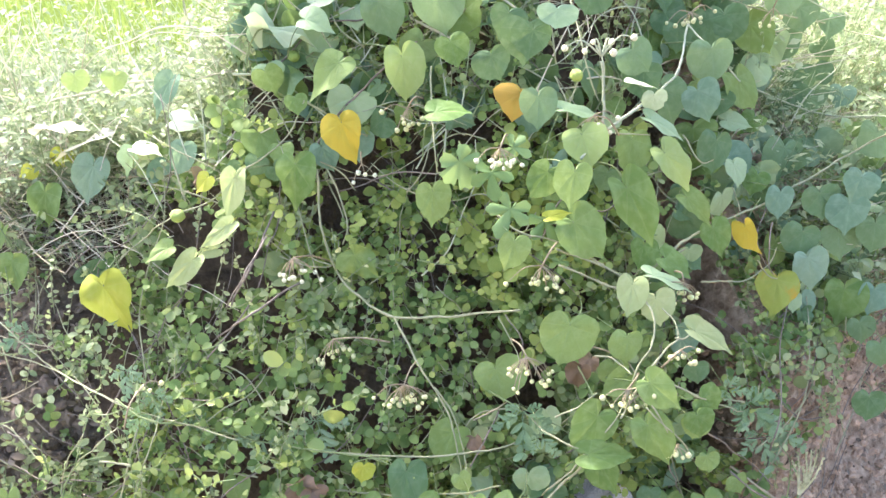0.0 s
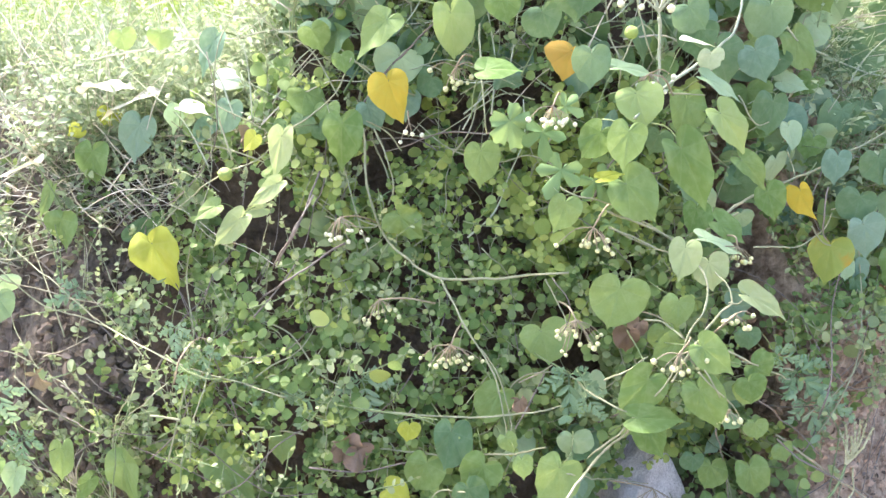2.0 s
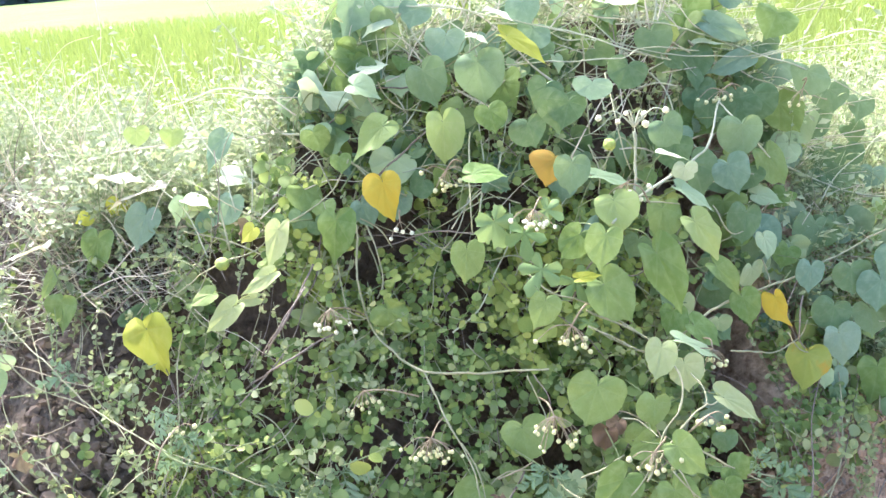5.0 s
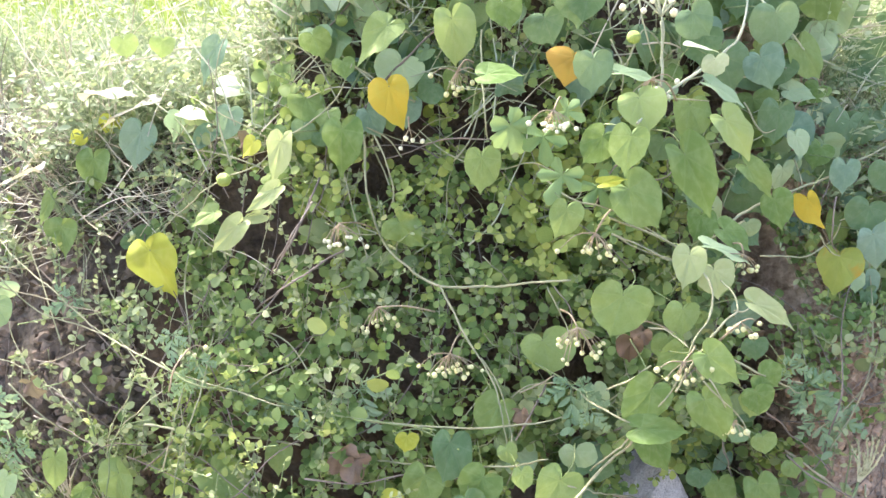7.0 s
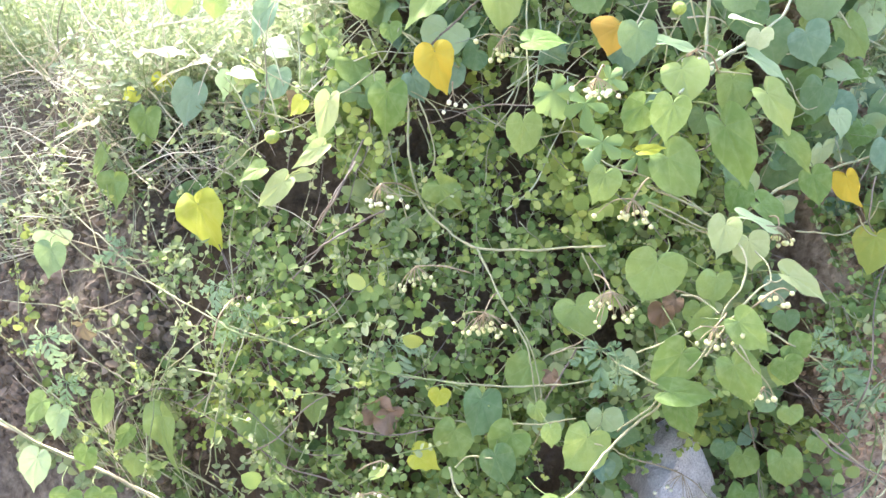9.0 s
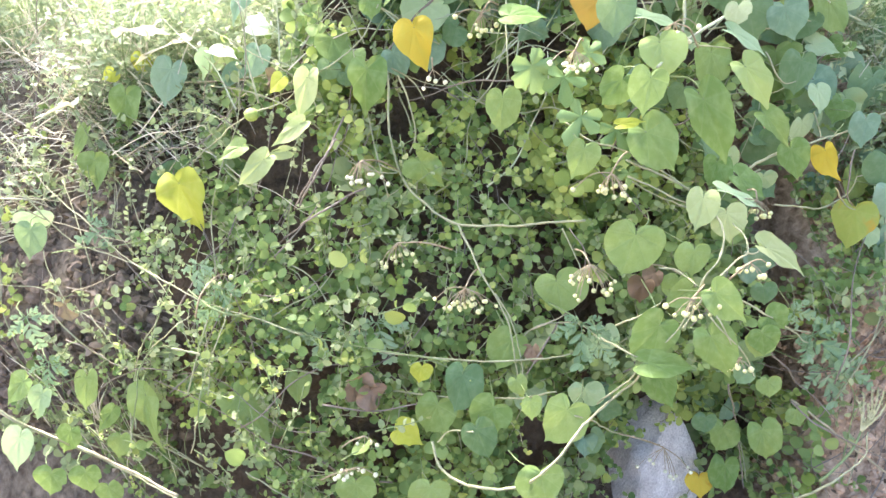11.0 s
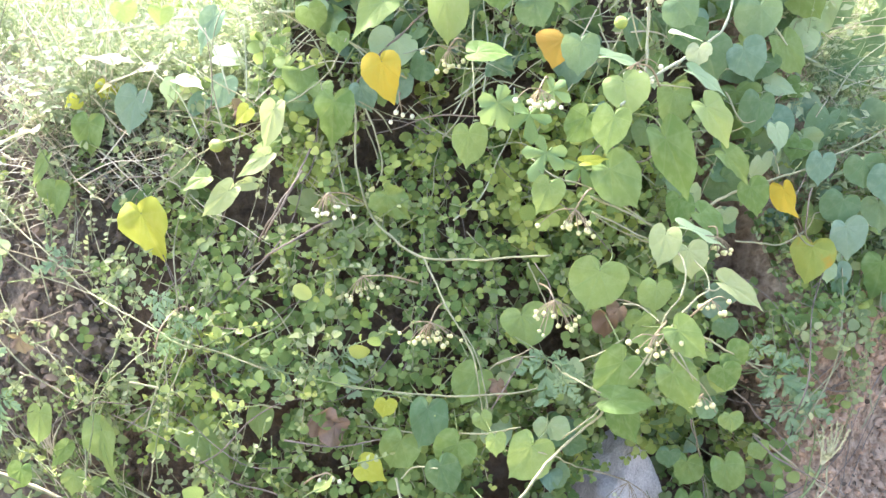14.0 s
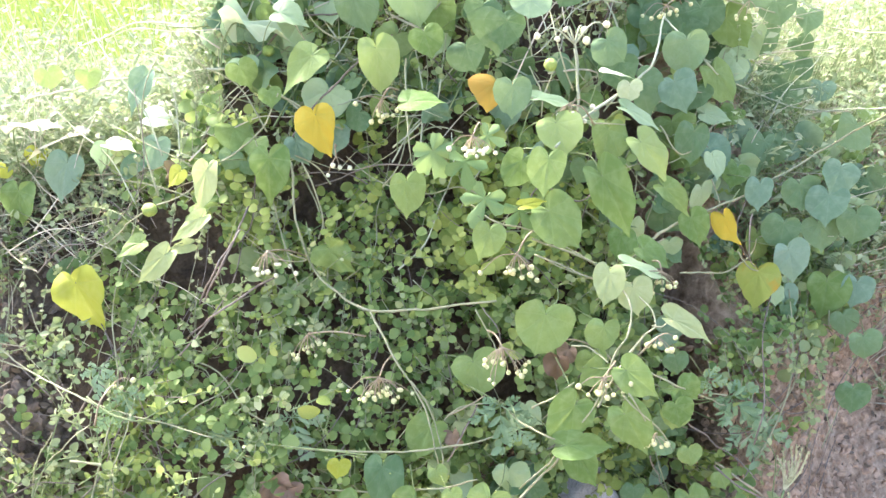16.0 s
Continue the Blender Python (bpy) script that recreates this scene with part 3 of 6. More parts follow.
# leaves of vine_brow
leaf(vine_brow, -0.037, 1.136, 1.196, 0.085, 17, -5, 0, M_SHADED, 0, 0, wide=0.81)
leaf(vine_brow, 0.050, 1.111, 1.206, 0.095, 4, -5, 10, M_SHADED, 2, 2, wide=0.81)
leaf(vine_brow, 0.058, 1.052, 1.141, 0.054, 9, 0, 10, M_HEART, 0, 0, wide=0.95)
leaf(vine_brow, -0.015, 1.064, 1.126, 0.097, 4, -10, -15, M_LIME2, 2, 1, wide=0.62)
leaf(vine_brow, -0.109, 1.063, 1.128, 0.088, -48, 5, 20, M_HEART, 1, 2, wide=0.73)
leaf(vine_brow, -0.223, 1.105, 1.118, 0.049, 14, -15, 10, M_HEART, 0, 1)
leaf(vine_brow, -0.264, 1.251, 1.152, 0.090, -16, 10, -30, M_SKYLIT, 4, 2)
leaf(vine_brow, -0.218, 1.147, 1.176, 0.111, 70, 10, -55, M_SUNLIT, 3, 0, wide=0.44)
leaf(vine_brow, -0.133, 1.162, 1.204, 0.059, 102, 0, -50, M_SUNLIT, 0, 2)
leaf(vine_brow, 0.174, 1.053, 1.147, 0.075, -13, 0, 0, M_SHADED, 0, 0)
leaf(vine_brow, 0.119, 1.060, 1.112, 0.058, 12, 0, 20, M_SHADED, 2, 1)
leaf(vine_brow, 0.156, 1.101, 1.163, 0.058, -28, 0, 0, M_SHADED, 0, 1)
leaf(vine_brow, 0.007, 1.185, 1.244, 0.067, -12, 0, 0, M_SKYLIT, 2, 0, wide=0.97)
leaf(vine_brow, 0.097, 1.100, 1.244, 0.093, 58, 0, -40, M_LIME, 1, 2, wide=0.64)
leaf(vine_brow, 0.211, 1.021, 1.174, 0.041, -14, 0, 0, M_SKYLIT, 2, 2, wide=1.40)
leaf(vine_brow, 0.179, 1.038, 1.146, 0.060, -18, 0, 0, M_SHADED, 0, 1)
leaf(vine_brow, 0.080, 1.135, 1.278, 0.052, 72, 0, -60, M_SUNLIT, 0, 1)
leaf(vine_brow, 0.045, 1.151, 1.243, 0.046, 72, 0, -60, M_SUNLIT, 0, 2)
leaf(vine_brow, 0.248, 1.233, 1.287, 0.071, 72, 0, -60, M_SUNLIT, 0, 2)
leaf(vine_brow, 0.303, 1.221, 1.273, 0.066, 92, 0, -55, M_SUNLIT2, 0, 2)
leaf(vine_brow, -0.135, 1.250, 1.320, 0.102, -20, 10, -20, M_SKYLIT, 1, 0)
leaf(vine_brow, -0.075, 1.257, 1.326, 0.065, 2, 0, 0, M_SKYLIT, 0, 1)
leaf(vine_brow, -0.095, 1.222, 1.273, 0.057, -68, 0, 40, M_SUNLIT, 1, 1)
leaf(vine_brow, 0.148, 1.157, 1.247, 0.055, -28, 0, 0, M_SKYLIT, 2, 2)
leaf(vine_brow, 0.134, 1.168, 1.287, 0.059, 12, 10, 0, M_SKYLIT, 0, 2)
leaf(vine_brow, -0.034, 1.235, 1.288, 0.056, -28, 10, 0, M_SKYLIT, 0, 2)
leaf(vine_brow, -0.182, 1.064, 1.084, 0.036, 2, 10, -20, M_HEART, 0, 0)
leaf(vine_brow, -0.255, 1.238, 1.171, 0.084, -6, 5, 15, M_SUNLIT2, 4, 2)
leaf(vine_brow, -0.221, 1.129, 1.120, 0.050, 4, -5, 10, M_SUNLIT2, 5, 1)
leaf(vine_brow, -0.150, 1.119, 1.186, 0.058, 64, 5, -30, M_SUNLIT2, 1, 1)
# leaves of vine_budding
leaf(vine_budding, 0.329, 1.036, 1.099, 0.059, 32, 0, 0, M_SHADED, 2, 2)
leaf(vine_budding, 0.354, 1.054, 1.061, 0.064, -8, 0, 0, M_SHADED, 0, 2)
leaf(vine_budding, 0.474, 1.079, 1.074, 0.078, -0, -5, 0, M_SHADED, 2, 1, wide=0.95)
leaf(vine_budding, 0.516, 1.181, 1.095, 0.074, -28, -5, 0, M_SHADED, 0, 1)
leaf(vine_budding, 0.442, 1.050, 1.018, 0.071, 15, 0, 15, M_SKYLIT, 0, 2, wide=0.86)
leaf(vine_budding, 0.385, 1.057, 1.026, 0.079, 18, 0, -10, M_SHADED, 1, 2, wide=1.07)
leaf(vine_budding, 0.345, 0.986, 1.041, 0.043, -1, -30, 0, M_SUNLIT, 0, 1, wide=0.93)
leaf(vine_budding, 0.313, 0.989, 1.064, 0.055, 75, 0, -65, M_SUNLIT, 0, 0, wide=0.53)
leaf(vine_budding, 0.201, 0.952, 1.050, 0.070, 78, 0, -55, M_SUNLIT2, 1, 1, wide=0.69)
leaf(vine_budding, 0.336, 0.972, 1.011, 0.075, 53, 5, -40, M_SUNLIT2, 1, 0, wide=0.57)
leaf(vine_budding, 0.344, 0.934, 0.970, 0.091, 33, 0, -15, M_LIME2, 1, 0, wide=0.70)
leaf(vine_budding, 0.303, 0.960, 0.987, 0.075, -15, 0, 0, M_HEART, 2, 0, wide=0.69)
leaf(vine_budding, 0.215, 0.915, 1.022, 0.071, 7, 15, 0, M_LIME2, 2, 1, wide=0.87)
leaf(vine_budding, 0.156, 0.878, 0.989, 0.064, -43, 0, 0, M_HEART, 2, 0, wide=0.71)
leaf(vine_budding, 0.184, 0.844, 0.998, 0.069, -16, 5, 0, M_HEART, 0, 1, wide=0.74)
leaf(vine_budding, 0.267, 0.877, 0.949, 0.125, 24, -5, -10, M_HEART, 1, 2, wide=0.62)
leaf(vine_budding, 0.182, 0.844, 0.924, 0.094, 33, 0, -15, M_HEART, 2, 1, wide=0.74)
leaf(vine_budding, 0.146, 0.838, 0.941, 0.042, 96, 0, -30, M_LIME, 1, 2, wide=0.50)
leaf(vine_budding, 0.375, 0.918, 0.900, 0.076, 40, 0, -10, M_HEART, 1, 1, wide=0.54)
leaf(vine_budding, 0.416, 0.912, 0.847, 0.065, 12, 0, 5, M_HEART, 0, 2, wide=0.72)
leaf(vine_budding, 0.293, 0.873, 0.856, 0.053, -19, 0, 0, M_HEART, 2, 1, wide=0.79)
leaf(vine_budding, 0.485, 0.944, 0.824, 0.062, 20, 0, 45, M_YELLOW, 4, 2, wide=0.84)
leaf(vine_budding, 0.555, 0.951, 0.711, 0.095, -13, 0, 10, M_TURN, 5, -1, wide=0.73)
leaf(vine_budding, 0.617, 0.969, 0.732, 0.077, 8, -5, 0, M_SKYLIT, 1, 1)
leaf(vine_budding, 0.631, 0.990, 0.638, 0.058, 6, 0, 0, M_SKYLIT, 0, 2, wide=0.78)
leaf(vine_budding, 0.710, 0.992, 0.643, 0.089, -13, 0, 10, M_HEART, 1, 2)
leaf(vine_budding, 0.579, 1.011, 0.839, 0.061, -10, 0, 0, M_SKYLIT, 0, 1, wide=0.81)
leaf(vine_budding, 0.656, 1.021, 0.823, 0.067, -3, 0, 0, M_SHADED, 2, 2)
leaf(vine_budding, 0.699, 1.003, 0.805, 0.072, -13, 0, 10, M_SKYLIT, 0, 0)
leaf(vine_budding, 0.693, 1.011, 0.749, 0.070, 2, 0, 0, M_SHADED, 0, 1)
leaf(vine_budding, 0.750, 0.999, 0.762, 0.073, -8, 0, 0, M_SHADED, 2, 2)
leaf(vine_budding, 0.619, 0.995, 0.769, 0.067, -18, 0, 0, M_SHADED, 2, 0)
leaf(vine_budding, 0.654, 1.138, 0.863, 0.085, -18, 0, -10, M_SHADED, 0, 1)
leaf(vine_budding, 0.469, 1.029, 0.940, 0.076, -13, 0, 0, M_SHADED, 2, 2, wide=0.72)
leaf(vine_budding, 0.605, 1.152, 0.887, 0.061, 32, 0, 20, M_SKYLIT, 1, 2)
leaf(vine_budding, 0.541, 1.141, 0.929, 0.070, 72, 0, -20, M_SUNLIT2, 0, 2, wide=0.58)
leaf(vine_budding, 0.521, 1.064, 0.878, 0.056, -3, 15, -20, M_SUNLIT2, 0, 0, wide=0.81)
leaf(vine_budding, 0.574, 1.078, 0.845, 0.052, -28, 5, 0, M_HEART, 0, 2)
leaf(vine_budding, 0.741, 1.279, 0.919, 0.062, 2, 0, 0, M_SHADED, 0, 1)
leaf(vine_budding, 0.825, 1.347, 0.936, 0.067, 2, 0, 0, M_SHADED, 2, 2)
leaf(vine_budding, 0.779, 1.277, 0.900, 0.059, -38, 0, 0, M_SHADED, 0, 2)
leaf(vine_budding, 0.721, 1.015, 0.845, 0.064, -28, 0, 0, M_SKYLIT, 0, 2)
leaf(vine_budding, 0.798, 1.101, 0.884, 0.067, -48, 0, 0, M_SHADED, 2, 0)
leaf(vine_budding, 0.455, 1.169, 1.091, 0.055, -8, 0, 0, M_SHADED, 0, 2)
leaf(vine_budding, 0.451, 1.215, 1.111, 0.066, 22, 0, 0, M_SHADED, 2, 2)
leaf(vine_budding, 0.151, 0.761, 0.815, 0.084, -22, -5, 0, M_HEART, 2, 2, wide=0.89)
leaf(vine_budding, 0.224, 0.743, 0.794, 0.051, -7, -5, 0, M_HEART, 2, 1, wide=0.88)
leaf(vine_budding, 0.248, 0.793, 0.844, 0.064, -18, 10, 15, M_SUNLIT_Y, 0, 1, wide=0.67)
leaf(vine_budding, 0.277, 0.782, 0.823, 0.055, 5, 0, 0, M_SUNLIT_Y, 0, 0, wide=0.92)
leaf(vine_budding, 0.286, 0.816, 0.839, 0.080, 67, 0, -65, M_SUNLIT2, 1, 0, wide=0.66)
leaf(vine_budding, 0.322, 0.860, 0.836, 0.064, 43, 10, -30, M_HEART, 0, 1, wide=0.71)
leaf(vine_budding, 0.318, 0.743, 0.788, 0.088, 59, -5, -35, M_SUNLIT_Y, 1, 2, wide=0.48)
leaf(vine_budding, 0.210, 0.709, 0.757, 0.055, -61, 5, 0, M_HEART, 0, 1, wide=0.67)
leaf(vine_budding, 0.226, 0.665, 0.779, 0.071, 44, 0, -10, M_HEART, 1, 0, wide=0.76)
leaf(vine_budding, 0.163, 0.676, 0.729, 0.082, -45, -5, 0, M_HEART, 0, 1, wide=0.69)
leaf(vine_budding, 0.145, 0.656, 0.686, 0.083, 78, 10, -25, M_HEART, 0, 0, wide=0.46)
leaf(vine_budding, 0.217, 0.644, 0.730, 0.080, 21, 0, 10, M_HEART, 1, 1, wide=0.73)
leaf(vine_budding, 0.313, 0.699, 0.708, 0.041, 52, 0, 0, M_HEART, 2, 0)
leaf(vine_budding, 0.298, 0.687, 0.684, 0.038, -8, 0, 0, M_HEART, 2, 0)
leaf(vine_budding, 0.058, 0.837, 0.704, 0.075, 6, 10, 0, M_HEART, 2, 1, wide=0.96)
leaf(vine_budding, 0.188, 0.790, 0.733, 0.036, -38, 0, 30, M_DRY, 3, 1)
leaf(vine_budding, 0.172, 0.785, 0.722, 0.042, -16, 0, 20, M_DRY, 3, 1)
leaf(vine_budding, 0.487, 1.261, 1.220, 0.112, 64, 0, 0, M_SKYLIT, 2, 1, wide=0.39)
leaf(vine_budding, 0.447, 1.239, 1.170, 0.073, 14, 0, 0, M_SHADED, 2, 2, wide=1.00)
leaf(vine_budding, 0.546, 1.243, 1.158, 0.103, -72, 0, 0, M_SKYLIT, 0, 1, wide=0.40)
leaf(vine_budding, 0.471, 1.245, 1.189, 0.086, 84, 0, -62, M_SUNLIT, 0, 0, wide=0.38)
leaf(vine_budding, 0.543, 1.185, 1.102, 0.078, 2, 0, 0, M_SHADED, 0, 1)
leaf(vine_budding, 0.595, 1.236, 1.230, 0.074, -28, 10, 0, M_HEART, 2, 2)
leaf(vine_budding, 0.366, 1.218, 1.218, 0.067, 12, 0, 0, M_SHADED, 2, 1)
leaf(vine_budding, 0.296, 1.121, 1.179, 0.063, -28, 0, 0, M_SHADED, 2, 0)
leaf(vine_budding, 0.628, 1.172, 1.136, 0.067, -18, 0, 0, M_SHADED, 2, 1)
leaf(vine_budding, 0.332, 0.762, 0.712, 0.036, 2, 0, 0, M_SHADED, 2, 2)
leaf(vine_budding, 0.365, 0.761, 0.667, 0.036, -28, 0, 0, M_HEART, 0, 0)
leaf(vine_budding, 0.728, 0.959, 0.588, 0.054, 2, 0, 0, M_SHADED, 0, 2)
leaf(vine_budding, 0.762, 0.983, 0.637, 0.064, -18, 0, 0, M_SKYLIT, 0, 1)
leaf(vine_budding, 0.680, 0.987, 0.557, 0.050, -38, 0, 0, M_SKYLIT, 0, 1)
leaf(vine_budding, 0.710, 0.881, 0.597, 0.055, 2, 0, 0, M_SHADED, 2, 2)
leaf(vine_budding, 0.657, 0.817, 0.550, 0.057, -13, 0, 0, M_SHADED, 2, 2)
leaf(vine_budding, 0.632, 0.993, 0.538, 0.042, 22, 0, 0, M_HEART, 0, 1)
leaf(vine_budding, 0.527, 0.915, 0.600, 0.037, -28, 0, 0, M_HEART, 0, 0)
leaf(vine_budding, 0.602, 1.209, 1.074, 0.093, 33, -5, 10, M_HEART, 2, 0, wide=0.74)
leaf(vine_budding, 0.737, 1.338, 1.021, 0.090, -13, 0, -10, M_SHADED, 0, 1)
leaf(vine_budding, 0.737, 1.285, 1.076, 0.067, 2, 5, 10, M_SHADED, 2, 2)
leaf(vine_budding, 0.845, 1.374, 0.977, 0.056, 12, 10, 20, M_SHADED, 1, 0)
leaf(vine_budding, 0.774, 1.336, 0.938, 0.051, -28, 0, 20, M_SHADED, 0, 2)
leaf(vine_budding, 0.564, 1.162, 0.997, 0.093, 27, 0, -15, M_HEART, 2, 1, wide=0.71)
leaf(vine_budding, 0.810, 1.315, 0.903, 0.053, -8, 0, 10, M_SHADED, 2, 0)
leaf(vine_budding, 0.866, 1.312, 0.897, 0.053, -23, 0, 20, M_SKYLIT, 0, 1)
leaf(vine_budding, 0.722, 1.280, 0.912, 0.060, -38, 0, 10, M_SHADED, 1, 0)
leaf(vine_budding, 0.838, 1.343, 1.036, 0.060, -18, 15, 10, M_SHADED, 1, 2)
leaf(vine_budding, 0.652, 1.253, 0.983, 0.061, -48, 0, 10, M_SHADED, 0, 1)
# leaves of vine_middle
leaf(vine_middle, -0.118, 1.033, 1.047, 0.099, 12, -5, 0, M_YELLOW, 5, 2, wide=0.58)
leaf(vine_middle, -0.155, 1.051, 1.007, 0.060, 19, 0, 0, M_SKYLIT, 2, 1, wide=0.68)
leaf(vine_middle, -0.195, 1.015, 0.998, 0.092, -10, -5, 0, M_HEART, 1, 2, wide=0.76)
leaf(vine_middle, -0.001, 0.925, 0.963, 0.071, -8, -3, 0, M_HEART, 0, 2, wide=0.72)
leaf(vine_middle, 0.018, 0.960, 1.067, 0.072, 78, 10, -45, M_HEART, 0, 0, wide=0.68)
leaf(vine_middle, -0.128, 0.957, 0.863, 0.070, 34, 5, 20, M_HEART, 3, 2, wide=0.86)
leaf(vine_middle, -0.256, 1.056, 0.999, 0.038, -28, 0, 0, M_SHADED, 0, 0)
leaf(vine_middle, -0.286, 1.053, 0.989, 0.035, -68, 0, 0, M_SHADED, 2, 2)
leaf(vine_middle, -0.231, 1.046, 0.986, 0.035, 32, 0, 0, M_SHADED, 2, 0)
leaf(vine_middle, 0.096, 0.830, 0.914, 0.059, -26, -5, 0, M_HEART, 0, 1, wide=0.75)
leaf(vine_middle, 0.148, 1.003, 1.066, 0.064, -24, 5, 10, M_ORANGE, 5, 0)
leaf(vine_middle, 0.167, 0.967, 1.068, 0.067, -9, 0, 0, M_SHADED, 2, 2, wide=0.78)
# leaves of vine_trailing
leaf(vine_trailing, -0.391, 1.196, 1.103, 0.084, -34, 0, 25, M_SKYLIT, 1, 0, wide=0.68)
leaf(vine_trailing, -0.373, 1.097, 1.020, 0.065, -24, 0, 0, M_SKYLIT, 2, 1, wide=0.62)
leaf(vine_trailing, -0.443, 1.108, 1.025, 0.049, 73, 0, -68, M_SUNLIT, 1, 2, wide=1.42)
leaf(vine_trailing, -0.539, 1.163, 0.989, 0.091, -20, -5, -10, M_SKYLIT, 0, 0, wide=0.63)
leaf(vine_trailing, -0.640, 1.186, 0.946, 0.086, -16, -10, 10, M_HEART, 2, 0, wide=0.71)
leaf(vine_trailing, -0.278, 0.970, 1.006, 0.081, -24, -5, 12, M_SUNLIT_Y, 1, 2, wide=0.58)
leaf(vine_trailing, -0.293, 0.930, 0.952, 0.069, -64, -5, 15, M_SUNLIT_Y, 1, 1, wide=0.49)
leaf(vine_trailing, -0.322, 0.998, 1.001, 0.036, -48, 0, 20, M_LIME, 1, 1)
leaf(vine_trailing, -0.333, 1.020, 1.001, 0.034, -28, 15, 30, M_DRY, 3, 2)
leaf(vine_trailing, -0.363, 0.955, 0.893, 0.081, -55, -5, 12, M_SUNLIT_Y, 0, 0, wide=0.48)
leaf(vine_trailing, -0.396, 0.969, 0.912, 0.051, -67, 5, 30, M_HEART, 1, 0, wide=0.74)
leaf(vine_trailing, -0.521, 1.006, 0.845, 0.132, 13, -5, 0, M_LIME, 5, 2, wide=0.54)
leaf(vine_trailing, -0.705, 1.128, 0.853, 0.091, -10, -5, 10, M_HEART, 5, 2, wide=0.59)
leaf(vine_trailing, -0.723, 1.164, 0.895, 0.072, -33, 0, 10, M_HEART, 0, 1, wide=0.36)
leaf(vine_trailing, -0.451, 0.810, 0.558, 0.105, 30, 0, -25, M_HEART, 4, 2, wide=0.87)
leaf(vine_trailing, -0.612, 0.848, 0.548, 0.119, 5, 0, 20, M_HEART, 4, 1, wide=0.63)
leaf(vine_trailing, -0.696, 0.849, 0.593, 0.076, -12, 0, 0, M_HEART, 0, 2, wide=0.53)
leaf(vine_trailing, -0.710, 0.761, 0.640, 0.059, -24, 0, 10, M_SUNLIT2, 0, 2, wide=0.64)
leaf(vine_trailing, -0.716, 0.747, 0.677, 0.059, -47, 0, 20, M_HEART, 1, 0, wide=0.77)
leaf(vine_trailing, -0.719, 0.697, 0.619, 0.072, -17, 0, 0, M_SUNLIT2, 0, 0, wide=0.61)
leaf(vine_trailing, -0.695, 0.688, 0.553, 0.049, -16, 0, 0, M_HEART, 0, 1)
leaf(vine_trailing, -0.680, 0.733, 0.505, 0.050, -0, 0, 0, M_HEART, 0, 1)
leaf(vine_trailing, -0.653, 0.728, 0.474, 0.044, 5, 0, 0, M_HEART, 0, 2)
leaf(vine_trailing, -0.698, 0.765, 0.560, 0.051, -26, 0, 0, M_HEART, 0, 1, wide=0.75)
leaf(vine_trailing, -0.662, 0.816, 0.489, 0.048, -16, 0, 0, M_HEART, 0, 0, wide=0.83)
leaf(vine_trailing, -0.672, 0.840, 0.529, 0.059, -42, 0, 0, M_HEART, 1, 2, wide=0.57)
leaf(vine_trailing, -0.782, 1.001, 0.791, 0.067, -16, 0, 0, M_SHADED, 1, 0, wide=0.95)
leaf(vine_trailing, -0.796, 1.041, 0.799, 0.038, -5, 0, -30, M_SUNLIT2, 0, 1, wide=1.60)
leaf(vine_trailing, -0.706, 0.889, 0.709, 0.040, 5, 0, 20, M_DRY, 3, 1)
leaf(vine_trailing, -0.612, 1.241, 0.995, 0.042, -23, 0, -40, M_LIME, 0, 0, wide=1.04)
leaf(vine_trailing, -0.613, 1.201, 1.050, 0.084, 88, 0, -72, M_BLEACH, 4, 2, wide=1.00)
leaf(vine_trailing, -0.465, 1.150, 1.007, 0.049, -14, 0, -72, M_SKYLIT, 4, 2, wide=1.60)
leaf(vine_trailing, -0.532, 1.205, 1.023, 0.112, -79, 0, 68, M_BLEACH, 1, 1, wide=0.63)
leaf(vine_trailing, -0.663, 1.216, 0.981, 0.032, -60, 0, -30, M_LIME, 1, 2, wide=1.05)
leaf(vine_trailing, -0.526, 1.174, 1.134, 0.041, 2, 0, 0, M_LIME2, 2, 1)
leaf(vine_trailing, -0.480, 1.216, 1.119, 0.041, -18, 0, 0, M_LIME2, 2, 2)
leaf(vine_trailing, -0.746, 1.183, 0.938, 0.078, -79, 0, 72, M_BLEACH, 4, 2, wide=1.24)
leaf(vine_trailing, -0.387, 1.153, 1.049, 0.058, 76, 0, -45, M_SUNLIT, 1, 0, wide=1.11)
leaf(vine_trailing, -0.415, 1.112, 0.990, 0.058, -54, 0, 15, M_SKYLIT, 2, 2, wide=0.60)
leaf(vine_trailing, -0.291, 1.161, 1.062, 0.045, 14, 0, 15, M_SUNLIT2, 0, 2)
leaf(vine_trailing, -0.804, 1.300, 0.918, 0.086, 116, 0, -70, M_BLEACH, 4, 0, wide=0.91)
leaf(vine_trailing, -0.335, 0.990, 0.889, 0.046, -85, 0, 0, M_SUNLIT_Y, 1, 0, wide=0.55)
leaf(vine_trailing, -0.577, 1.084, 0.822, 0.078, 124, 0, 0, M_SHADED, 0, 0, wide=0.55)
# leaves of vine_low
leaf(vine_low, -0.019, 0.778, 0.648, 0.072, -29, 0, 0, M_HEART, 2, 1, wide=0.75)
leaf(vine_low, -0.135, 0.735, 0.575, 0.073, -25, -5, 0, M_HEART, 2, 0, wide=0.77)
leaf(vine_low, -0.055, 0.696, 0.596, 0.068, -39, 0, 0, M_HEART, 0, 0, wide=0.91)
leaf(vine_low, 0.038, 0.638, 0.636, 0.080, -35, -5, 0, M_HEART, 2, 2, wide=0.72)
leaf(vine_low, 0.169, 0.688, 0.638, 0.074, 21, 0, 0, M_HEART, 0, 2, wide=0.63)
leaf(vine_low, 0.328, 0.815, 0.397, 0.064, -16, 0, 0, M_HEART, 2, 0, wide=0.78)
